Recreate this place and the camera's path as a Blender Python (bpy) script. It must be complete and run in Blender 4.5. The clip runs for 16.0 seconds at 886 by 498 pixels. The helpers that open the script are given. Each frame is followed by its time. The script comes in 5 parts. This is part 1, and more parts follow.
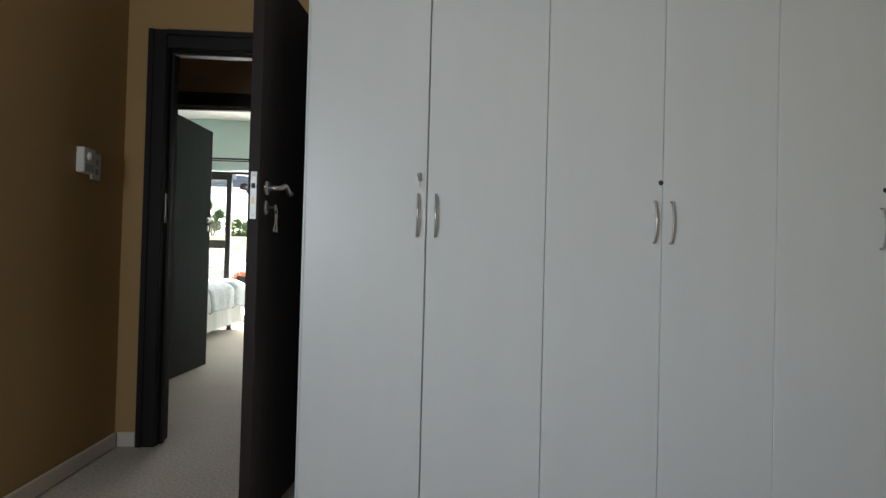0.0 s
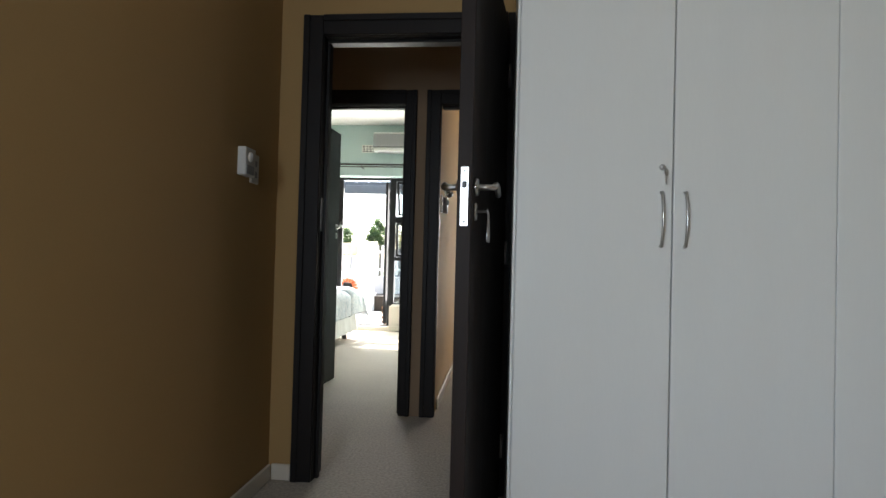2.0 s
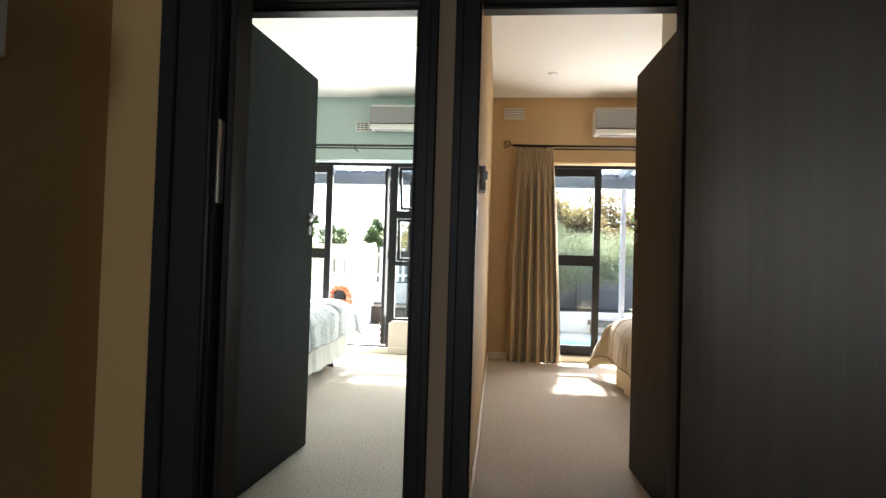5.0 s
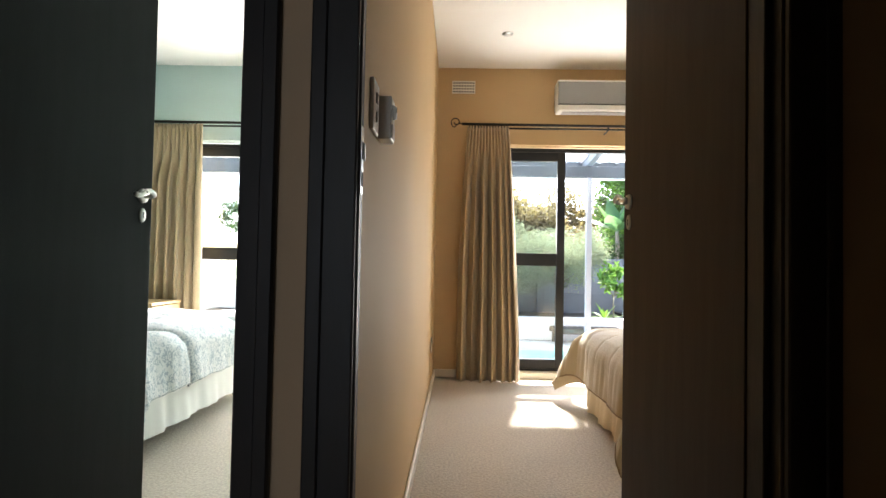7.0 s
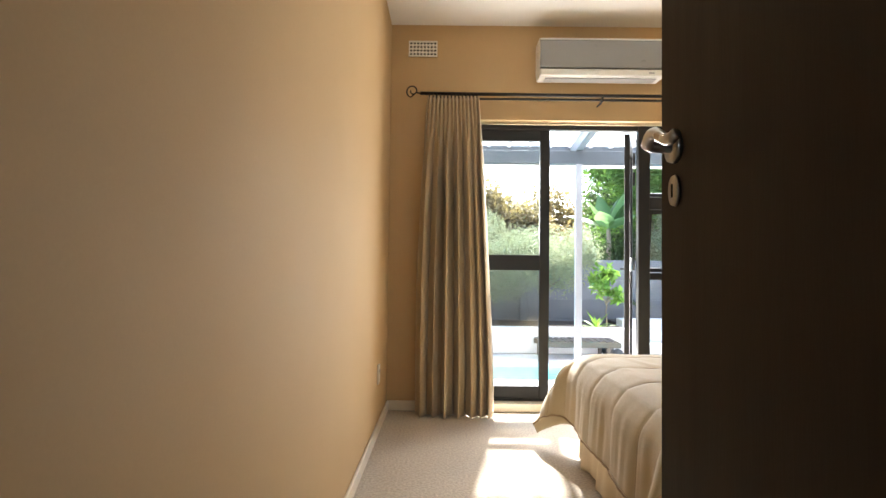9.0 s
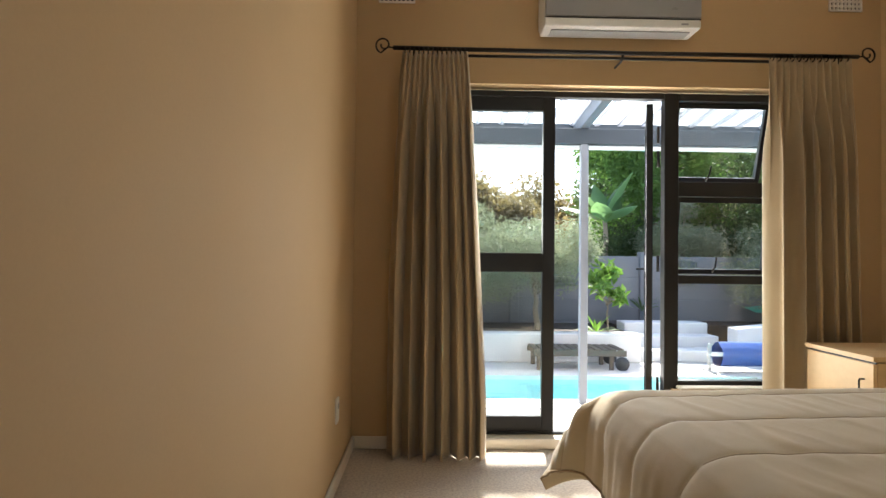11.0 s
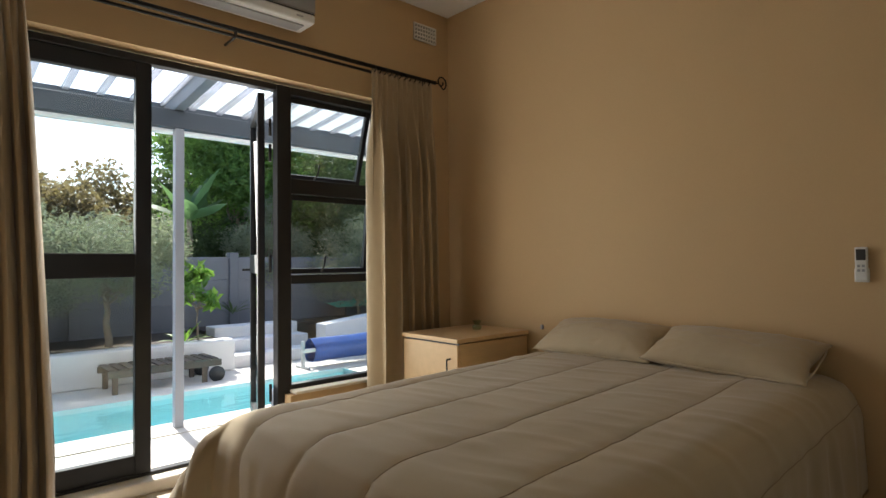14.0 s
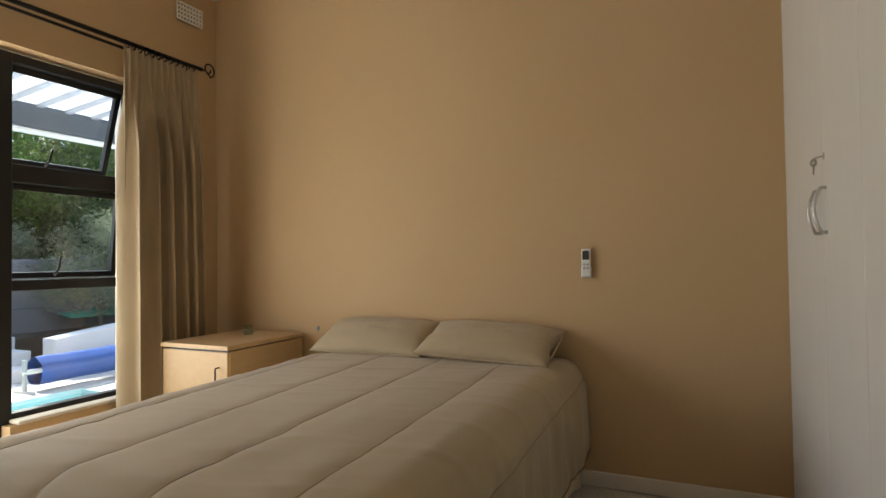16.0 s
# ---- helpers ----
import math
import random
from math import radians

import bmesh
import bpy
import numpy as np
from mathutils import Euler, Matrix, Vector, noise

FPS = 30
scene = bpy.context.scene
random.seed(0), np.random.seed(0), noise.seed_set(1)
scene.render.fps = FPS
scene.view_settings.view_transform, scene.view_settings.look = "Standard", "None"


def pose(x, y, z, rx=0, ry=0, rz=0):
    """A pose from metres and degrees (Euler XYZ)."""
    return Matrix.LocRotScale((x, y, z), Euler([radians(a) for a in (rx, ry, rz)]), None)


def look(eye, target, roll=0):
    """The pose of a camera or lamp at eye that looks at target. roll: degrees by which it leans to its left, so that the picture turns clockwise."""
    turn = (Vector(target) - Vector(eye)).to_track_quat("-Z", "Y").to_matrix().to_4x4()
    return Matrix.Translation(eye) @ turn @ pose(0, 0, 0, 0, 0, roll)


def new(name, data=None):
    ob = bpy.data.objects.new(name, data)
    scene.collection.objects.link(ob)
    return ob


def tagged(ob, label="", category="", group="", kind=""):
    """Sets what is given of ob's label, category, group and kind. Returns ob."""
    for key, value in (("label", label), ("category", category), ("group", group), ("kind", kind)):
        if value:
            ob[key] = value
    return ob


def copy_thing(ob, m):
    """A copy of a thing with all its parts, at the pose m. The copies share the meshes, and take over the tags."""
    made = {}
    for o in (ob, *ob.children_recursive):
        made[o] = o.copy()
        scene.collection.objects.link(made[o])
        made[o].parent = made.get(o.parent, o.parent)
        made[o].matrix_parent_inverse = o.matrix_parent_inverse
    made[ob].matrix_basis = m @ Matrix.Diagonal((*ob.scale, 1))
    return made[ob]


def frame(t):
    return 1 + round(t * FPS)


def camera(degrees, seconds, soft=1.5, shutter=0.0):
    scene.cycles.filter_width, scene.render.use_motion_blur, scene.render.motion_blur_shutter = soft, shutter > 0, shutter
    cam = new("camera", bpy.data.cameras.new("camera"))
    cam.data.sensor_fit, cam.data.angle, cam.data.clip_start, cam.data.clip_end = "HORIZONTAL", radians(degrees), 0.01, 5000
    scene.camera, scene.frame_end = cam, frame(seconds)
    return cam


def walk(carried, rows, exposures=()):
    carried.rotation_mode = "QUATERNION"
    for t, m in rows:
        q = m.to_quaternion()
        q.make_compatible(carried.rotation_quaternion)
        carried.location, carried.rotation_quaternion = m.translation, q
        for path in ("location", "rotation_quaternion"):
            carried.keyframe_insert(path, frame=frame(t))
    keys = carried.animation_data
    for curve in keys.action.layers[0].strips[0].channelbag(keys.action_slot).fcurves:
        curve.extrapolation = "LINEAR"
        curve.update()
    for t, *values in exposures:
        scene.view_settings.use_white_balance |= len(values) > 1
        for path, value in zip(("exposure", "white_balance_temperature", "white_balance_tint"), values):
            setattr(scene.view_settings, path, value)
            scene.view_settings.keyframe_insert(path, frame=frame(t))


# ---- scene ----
cam = camera(75.6, 16.0)
PATH = [
    (0, (0.457, -0.479, 0.992), (0.551, 1.518, 1.021), 1.5),
    (0.5, (0.334, -0.441, 0.999), (0.385, 1.559, 1.032), 1.4),
    (1, (0.206, -0.389, 1.008), (0.199, 1.611, 1.043), 1.4),
    (1.5, (0.088, -0.228, 1.011), (-0.021, 1.769, 1.047), 1.5),
    (2, (-0.017, -0.043, 1.014), (-0.21, 1.947, 1.051), 1.5),
    (2.5, (-0.169, 0.15, 1.022), (-0.401, 2.136, 1.062), 1.6),
    (3, (-0.253, 0.387, 1.02), (-0.496, 2.372, 1.061), 1.7),
    (3.5, (-0.276, 0.7, 1.031), (-0.523, 2.685, 1.073), 1.6),
    (6, (-0.336, 1.982, 1.04), (-0.439, 3.978, 1.09), 1.3),
    (6.5, (-0.283, 2.232, 1.057), (-0.343, 4.23, 1.107), 1.0),
    (7, (-0.21, 2.516, 1.028), (-0.261, 4.515, 1.085), 1.1),
    (7.5, (-0.155, 2.767, 1.06), (-0.192, 4.767, 1.112), 0.7),
    (8, (-0.065, 3.031, 1.06), (-0.095, 5.03, 1.122), 0.7),
    (8.5, (-0.021, 3.303, 1.064), (-0.042, 5.301, 1.124), 0.7),
    (9, (0.008, 3.568, 1.06), (-0.002, 5.567, 1.122), 0.7),
    (11.5, (0.031, 4.569, 1.112), (0.128, 6.567, 1.146), 0.6),
    (12, (-0.009, 4.669, 1.105), (0.381, 6.63, 1.144), 0.5),
    (12.5, (-0.018, 4.722, 1.097), (0.716, 6.582, 1.144), 0.2),
    (13, (-0.02, 4.742, 1.1), (0.939, 6.496, 1.147), -0.1),
    (13.5, (-0.024, 4.767, 1.104), (1.124, 6.404, 1.15), -0.3),
    (14, (-0.056, 4.793, 1.102), (1.291, 6.271, 1.147), -0.5),
    (14.5, (-0.071, 4.831, 1.105), (1.426, 6.157, 1.147), -0.6),
    (15, (-0.129, 4.895, 1.098), (1.518, 6.029, 1.142), -0.6),
    (15.5, (-0.07, 4.812, 1.095), (1.662, 5.81, 1.138), -0.9),
    (16, (-0.083, 4.818, 1.096), (1.731, 5.66, 1.139), -0.8),
]
SKY, SUN, LAMP_A, LAMP_B, LAMP_C = 0.15, 5.0, 12, 22, 11
EXPOSURES = [(0, 2.45), (1.0, 2.45), (2.5, 2.6), (3.7, 2.7), (6.0, 2.85), (7.5, 3.0), (9.0, 3.0), (11.3, 1.95), (12.5, 1.65), (14.0, 1.28), (14.7, 1.25), (16.0, 1.8)]
walk(cam, [(t, look(eye, target, roll)) for t, eye, target, roll in PATH], EXPOSURES)

# ---- sky, sun and the daylight that enters through the windows ----
world = bpy.data.worlds.new("sky")
scene.world = world
world.use_nodes = True
wt = world.node_tree
sky = wt.nodes.new("ShaderNodeTexSky")
sky.sky_type = "NISHITA"
sky.sun_disc = False
sky.sun_elevation = radians(50)
sky.sun_rotation = radians(5)
wt.links.new(sky.outputs[0], wt.nodes["Background"].inputs[0])
wt.nodes["Background"].inputs[1].default_value = SKY

sun = new("sun", bpy.data.lights.new("sun", "SUN"))
sun.data.energy = SUN
sun.data.angle = radians(2.0)
sun.data.color = (1.0, 0.97, 0.92)
sun.matrix_world = look((0.85, 10, 12.0), (0, 0, 0))


def window_light(name, eye, target, w, h, power, colour):
    ob = new(name, bpy.data.lights.new(name, "AREA"))
    ob.data.shape, ob.data.size, ob.data.size_y = "RECTANGLE", w, h
    ob.data.energy, ob.data.color = power, colour
    ob.matrix_world = look(eye, target)
    return ob


window_light("daylight_dressing_room", (-1.09, -1.75, 1.4), (0.35, 0.8, 1.3), 1.4, 1.2, LAMP_A, (0.76, 0.87, 1.0))
window_light("daylight_bedroom", (1.05, 8.02, 1.15), (1.9, 6.0, 1.75), 1.5, 1.6, LAMP_C, (1.0, 0.96, 0.90))
window_light("daylight_guest_room", (1.15 + -3.01, 8.02, 1.2), (1.15 - 3.01, 6.0, 1.2), 1.9, 1.6, LAMP_B, (1.0, 0.97, 0.92))

# ---- materials ----


def material(name, colour, rough=0.6, metal=0.0, vary=0.08, scale=6.0, grain=0.0, grain_scale=120.0, bump=0.0, stretch=(1, 1, 1), tint=None, random_tone=0.0, sheen=0.0, spec=0.5):
    """Base colour with broad blotches and fine grain, roughness variation and relief."""
    m = bpy.data.materials.new(name)
    m.use_nodes = True
    nt = m.node_tree
    b = nt.nodes["Principled BSDF"]
    tc = nt.nodes.new("ShaderNodeTexCoord")
    mp = nt.nodes.new("ShaderNodeMapping")
    mp.inputs["Scale"].default_value = stretch
    nt.links.new(tc.outputs["Object"], mp.inputs[0])

    def noise_tex(s, detail=4.0):
        n = nt.nodes.new("ShaderNodeTexNoise")
        n.inputs["Scale"].default_value, n.inputs["Detail"].default_value = s, detail
        nt.links.new(mp.outputs[0], n.inputs["Vector"])
        return n.outputs["Fac"]

    def mix(fac, a, c):
        n = nt.nodes.new("ShaderNodeMix")
        n.data_type = "RGBA"
        nt.links.new(fac, n.inputs[0])
        for value, socket in ((a, n.inputs[6]), (c, n.inputs[7])):
            if isinstance(value, tuple):
                socket.default_value = (*value, 1)
            else:
                nt.links.new(value, socket)
        return n.outputs[2]

    dark = tuple(c * (1 - vary) for c in colour)
    light = tint or tuple(min(1, c * (1 + vary)) for c in colour)
    col = mix(noise_tex(scale), dark, light)
    fine = None
    if grain:
        fine = noise_tex(grain_scale, 2.0)
        mul = nt.nodes.new("ShaderNodeMix")
        mul.data_type, mul.blend_type = "RGBA", "MULTIPLY"
        mul.inputs[0].default_value = 1.0
        nt.links.new(col, mul.inputs[6])
        nt.links.new(mix(fine, (1 - grain,) * 3, (1 + grain,) * 3), mul.inputs[7])
        col = mul.outputs[2]
    if random_tone:
        info = nt.nodes.new("ShaderNodeObjectInfo")
        mul = nt.nodes.new("ShaderNodeMix")
        mul.data_type, mul.blend_type = "RGBA", "MULTIPLY"
        mul.inputs[0].default_value = 1.0
        nt.links.new(col, mul.inputs[6])
        nt.links.new(mix(info.outputs["Random"], (1 - random_tone,) * 3, (1 + random_tone,) * 3), mul.inputs[7])
        col = mul.outputs[2]
    nt.links.new(col, b.inputs["Base Color"])
    rr = nt.nodes.new("ShaderNodeMapRange")
    rr.inputs["To Min"].default_value, rr.inputs["To Max"].default_value = max(0.02, rough - 0.07), min(1, rough + 0.07)
    nt.links.new(noise_tex(scale * 2.3), rr.inputs[0])
    nt.links.new(rr.outputs[0], b.inputs["Roughness"])
    b.inputs["Metallic"].default_value = metal
    b.inputs["Specular IOR Level"].default_value = spec
    if sheen:
        b.inputs["Sheen Weight"].default_value = sheen
    if bump:
        bn = nt.nodes.new("ShaderNodeBump")
        bn.inputs["Strength"].default_value, bn.inputs["Distance"].default_value = bump, 0.004
        nt.links.new(fine if fine is not None else noise_tex(grain_scale, 3.0), bn.inputs["Height"])
        nt.links.new(bn.outputs[0], b.inputs["Normal"])
    return m


def facing_gloss(nt, lo=0.04, normal=None):
    """Mirror share that grows towards grazing view, alike on both faces."""
    lw, pw, ma = (nt.nodes.new(k) for k in ("ShaderNodeLayerWeight", "ShaderNodeMath", "ShaderNodeMath"))
    lw.inputs[0].default_value = 0.5
    pw.operation, ma.operation = "POWER", "MULTIPLY_ADD"
    pw.inputs[1].default_value = 5.0
    ma.inputs[1].default_value, ma.inputs[2].default_value = 0.9, lo
    nt.links.new(lw.outputs["Facing"], pw.inputs[0])
    nt.links.new(pw.outputs[0], ma.inputs[0])
    return ma.outputs[0]


def glass_material(name, tint=(1, 1, 1), gloss=0.08):
    """A thin clear pane: it passes light straight and mirrors a little."""
    m = bpy.data.materials.new(name)
    m.use_nodes = True
    nt = m.node_tree
    nt.nodes.remove(nt.nodes["Principled BSDF"])
    tr, gl, mx = (nt.nodes.new(k) for k in ("ShaderNodeBsdfTransparent", "ShaderNodeBsdfGlossy", "ShaderNodeMixShader"))
    tr.inputs[0].default_value = (*tint, 1)
    gl.inputs["Roughness"].default_value = 0.02
    nt.links.new(facing_gloss(nt), mx.inputs[0])
    nt.links.new(tr.outputs[0], mx.inputs[1])
    nt.links.new(gl.outputs[0], mx.inputs[2])
    nt.links.new(mx.outputs[0], nt.nodes["Material Output"].inputs[0])
    return m


def sheet_material(name, colour, clear):
    """A translucent corrugated roof sheet."""
    m = bpy.data.materials.new(name)
    m.use_nodes = True
    nt = m.node_tree
    nt.nodes.remove(nt.nodes["Principled BSDF"])
    tr, tl, df, m1, m2 = (nt.nodes.new(k) for k in ("ShaderNodeBsdfTransparent", "ShaderNodeBsdfTranslucent", "ShaderNodeBsdfDiffuse", "ShaderNodeMixShader", "ShaderNodeMixShader"))
    tl.inputs[0].default_value = df.inputs[0].default_value = (*colour, 1)
    m1.inputs[0].default_value, m2.inputs[0].default_value = 0.25, clear
    nt.links.new(tl.outputs[0], m1.inputs[1])
    nt.links.new(df.outputs[0], m1.inputs[2])
    nt.links.new(m1.outputs[0], m2.inputs[1])
    nt.links.new(tr.outputs[0], m2.inputs[2])
    nt.links.new(m2.outputs[0], nt.nodes["Material Output"].inputs[0])
    return m


def leaf_material(name, colour, tip):
    m = material(name, colour, 0.55, vary=0.35, scale=3.0, tint=tip)
    b = m.node_tree.nodes["Principled BSDF"]
    out = m.node_tree.nodes["Material Output"]
    tl, mx = m.node_tree.nodes.new("ShaderNodeBsdfTranslucent"), m.node_tree.nodes.new("ShaderNodeMixShader")
    tl.inputs[0].default_value = (tip[0] * 1.35, tip[1] * 1.45, tip[2] * 1.1, 1)
    mx.inputs[0].default_value = 0.4
    m.node_tree.links.new(b.outputs[0], mx.inputs[1])
    m.node_tree.links.new(tl.outputs[0], mx.inputs[2])
    m.node_tree.links.new(mx.outputs[0], out.inputs[0])
    return m


M = {
    "wall": material("tan wall paint", (0.55, 0.384, 0.205), 0.74, vary=0.05, scale=1.4, spec=0.32, grain=0.03, grain_scale=160, bump=0.04),
    # the tan paint set darker: the dressing room's shade is in this colour
    "wall_shaded": material("shaded tan wall paint", (0.42, 0.27, 0.115), 0.8, vary=0.05, scale=1.4, spec=0.3, grain=0.03, grain_scale=160, bump=0.04),
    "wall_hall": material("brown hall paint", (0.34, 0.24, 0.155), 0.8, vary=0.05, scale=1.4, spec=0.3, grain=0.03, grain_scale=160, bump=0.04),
    "wall_teal": material("pale aqua wall paint", (0.50, 0.61, 0.58), 0.8, vary=0.04, scale=1.4, spec=0.3, grain=0.03, grain_scale=160, bump=0.04),
    "ceiling": material("white ceiling paint", (0.80, 0.78, 0.74), 0.8, vary=0.02, scale=1.5, bump=0.05),
    "skirting": material("cream skirting paint", (0.70, 0.64, 0.54), 0.4, vary=0.04, scale=5),
    "carpet": material("beige loop carpet", (0.46, 0.395, 0.315), 0.95, vary=0.12, scale=2.2, grain=0.55, grain_scale=75, bump=0.9, sheen=0.2),
    "frame": material("near-black door frame paint", (0.010, 0.0078, 0.0075), 0.5, spec=0.3, vary=0.2, scale=8, grain=0.1, grain_scale=60, bump=0.06, stretch=(6, 6, 0.6)),
    "leaf_dark": material("dark brown door stain", (0.020, 0.0124, 0.010), 0.55, spec=0.22, vary=0.25, scale=3, grain=0.12, grain_scale=50, bump=0.05, stretch=(5, 5, 0.4)),
    "leaf_grey": material("charcoal door paint", (0.008, 0.008, 0.0085), 0.6, spec=0.16, vary=0.12, scale=3, grain=0.08, grain_scale=50, bump=0.05, stretch=(5, 5, 0.4)),
    "closet": material("white melamine", (0.74, 0.735, 0.70), 0.36, vary=0.025, scale=2.5, grain=0.015, grain_scale=40, stretch=(4, 4, 0.5)),
    "closet_gap": material("dark joint", (0.02, 0.02, 0.02), 0.8),
    "steel": material("brushed steel", (0.56, 0.55, 0.53), 0.3, 1.0, vary=0.03, scale=12),
    "brass": material("aged brass", (0.55, 0.42, 0.2), 0.35, 1.0, vary=0.2, scale=30),
    "iron": material("black wrought iron", (0.02, 0.018, 0.016), 0.45, 0.6, vary=0.3, scale=40),
    "alu": material("charcoal aluminium", (0.012, 0.0125, 0.014), 0.42, spec=0.35, vary=0.12, scale=20),
    "curtain": material("taupe curtain cloth", (0.38, 0.285, 0.165), 0.85, vary=0.12, scale=4, grain=0.14, grain_scale=420, bump=0.25, sheen=0.3),
    "quilt": material("sand-coloured comforter cloth", (0.40, 0.315, 0.185), 0.8, vary=0.06, scale=5, grain=0.06, grain_scale=500, bump=0.12, sheen=0.25),
    "valance": material("cream valance cloth", (0.62, 0.52, 0.36), 0.85, vary=0.06, scale=6, grain=0.06, grain_scale=400, bump=0.15),
    "stitch": material("brown stitching thread", (0.27, 0.20, 0.12), 0.8),
    "piping": material("brown piping", (0.22, 0.15, 0.08), 0.8),
    "pillow": material("beige pillow cloth", (0.42, 0.33, 0.205), 0.8, vary=0.06, scale=6, grain=0.06, grain_scale=500, bump=0.12, sheen=0.2),
    "maple": material("pale maple veneer", (0.58, 0.40, 0.21), 0.42, vary=0.09, scale=4, grain=0.10, grain_scale=30, stretch=(0.6, 6, 6)),
    "plastic": material("white plastic", (0.74, 0.73, 0.69), 0.35, vary=0.02),
    "vent": material("cream painted plaster", (0.84, 0.82, 0.76), 0.6, vary=0.03),
    "plastic_grey": material("grey plastic", (0.36, 0.36, 0.36), 0.4, vary=0.04),
    "plastic_dark": material("dark plastic", (0.03, 0.03, 0.03), 0.4),
    "ac_panel": material("silver-grey plastic panel", (0.27, 0.265, 0.26), 0.3, vary=0.03),
    "void": material("dark hollow", (0.01, 0.01, 0.01), 0.9),
    "render_white": material("white rendered masonry", (0.62, 0.61, 0.60), 0.85, vary=0.08, scale=2.0, grain=0.06, grain_scale=90, bump=0.4),
    "paving": material("pale paving", (0.60, 0.56, 0.50), 0.85, vary=0.10, scale=1.6, grain=0.12, grain_scale=80, bump=0.3),
    "soil": material("dark garden soil", (0.045, 0.034, 0.025), 0.95, vary=0.3, scale=3, grain=0.3, grain_scale=60, bump=0.8),
    "grass": material("dry lawn", (0.11, 0.12, 0.05), 0.95, vary=0.3, scale=1.2, grain=0.3, grain_scale=90, bump=0.6),
    "precast": material("grey precast concrete", (0.15, 0.155, 0.17), 0.85, vary=0.12, scale=3, grain=0.08, grain_scale=90, bump=0.3, random_tone=0.08),
    "post": material("pale grey painted steel", (0.26, 0.275, 0.31), 0.45, vary=0.04, scale=8),
    "beam": material("slate grey painted beam", (0.045, 0.06, 0.078), 0.5, vary=0.08, scale=6),
    "gutter": material("white gutter", (0.72, 0.72, 0.70), 0.4, vary=0.04),
    "timber": material("weathered timber", (0.10, 0.08, 0.062), 0.8, vary=0.2, scale=4, grain=0.2, grain_scale=50, stretch=(0.6, 6, 6), random_tone=0.12),
    "blue": material("blue pool cover", (0.014, 0.055, 0.22), 0.45, vary=0.15, scale=10),
    "green_net": material("green shade cloth", (0.03, 0.25, 0.17), 0.7, vary=0.2, scale=8),
    # beam colour lightened: sun through the roof sheet is put into it
    "rafter": material("sunlit slate rafter paint", (0.13, 0.155, 0.185), 0.5, vary=0.08, scale=6),
    "pool_wall": material("pale blue pool plaster", (0.20, 0.78, 0.94), 0.6, vary=0.08, scale=3),
    "brick": material("orange-red brick", (0.52, 0.13, 0.05), 0.8, vary=0.15, scale=20, random_tone=0.2),
    "canvas": material("pale yellow canvas", (0.68, 0.56, 0.30), 0.8, vary=0.05),
    "fence_white": material("white painted pickets", (0.76, 0.76, 0.74), 0.6, vary=0.04),
    "bark": material("grey-brown bark", (0.20, 0.165, 0.125), 0.9, vary=0.25, scale=10, grain=0.25, grain_scale=60, bump=0.8, stretch=(3, 3, 0.7)),
    "log": material("split firewood", (0.30, 0.17, 0.09), 0.85, vary=0.3, scale=15, random_tone=0.25),
    "glass": glass_material("window glass", (0.93, 0.96, 0.96)),
    "sheet": sheet_material("translucent roof sheet", (0.86, 0.88, 0.90), 0.60),
    "rib_sheet": sheet_material("doubled roof sheet", (0.30, 0.31, 0.34), 0.35),
    "tumbler": glass_material("green tinted glass", (0.75, 0.88, 0.78)),
    "olive": leaf_material("olive leaves", (0.12, 0.135, 0.10), (0.23, 0.25, 0.18)),
    "leafy": leaf_material("glossy green leaves", (0.05, 0.108, 0.025), (0.125, 0.225, 0.048)),
    "paddle": leaf_material("blue-green paddle leaves", (0.08, 0.15, 0.07), (0.14, 0.24, 0.11)),
    "lime": leaf_material("citrus leaves", (0.075, 0.16, 0.028), (0.15, 0.26, 0.05)),
    "dry_leaf": leaf_material("brownish leaves", (0.15, 0.11, 0.05), (0.23, 0.17, 0.09)),
    "hedge": leaf_material("dark hedge leaves", (0.028, 0.048, 0.02), (0.07, 0.105, 0.038)),
}


def floral_material():
    m = material("pale blue floral duvet", (0.72, 0.73, 0.74), 0.85, vary=0.05, scale=4)
    nt = m.node_tree
    b = nt.nodes["Principled BSDF"]
    tc, n, ramp, mx = (nt.nodes.new(k) for k in ("ShaderNodeTexCoord", "ShaderNodeTexNoise", "ShaderNodeValToRGB", "ShaderNodeMix"))
    n.inputs["Scale"].default_value, n.inputs["Detail"].default_value, n.inputs["Distortion"].default_value = 34, 3, 2.2
    ramp.color_ramp.elements[0].position, ramp.color_ramp.elements[1].position = 0.50, 0.56
    mx.data_type = "RGBA"
    mx.inputs[7].default_value = (0.38, 0.44, 0.50, 1)
    nt.links.new(tc.outputs["Object"], n.inputs["Vector"])
    nt.links.new(n.outputs["Fac"], ramp.inputs[0])
    nt.links.new(ramp.outputs[0], mx.inputs[0])
    old = b.inputs["Base Color"].links[0].from_socket
    nt.links.new(old, mx.inputs[6])
    nt.links.new(mx.outputs[2], b.inputs["Base Color"])
    return m


M["floral"] = floral_material()


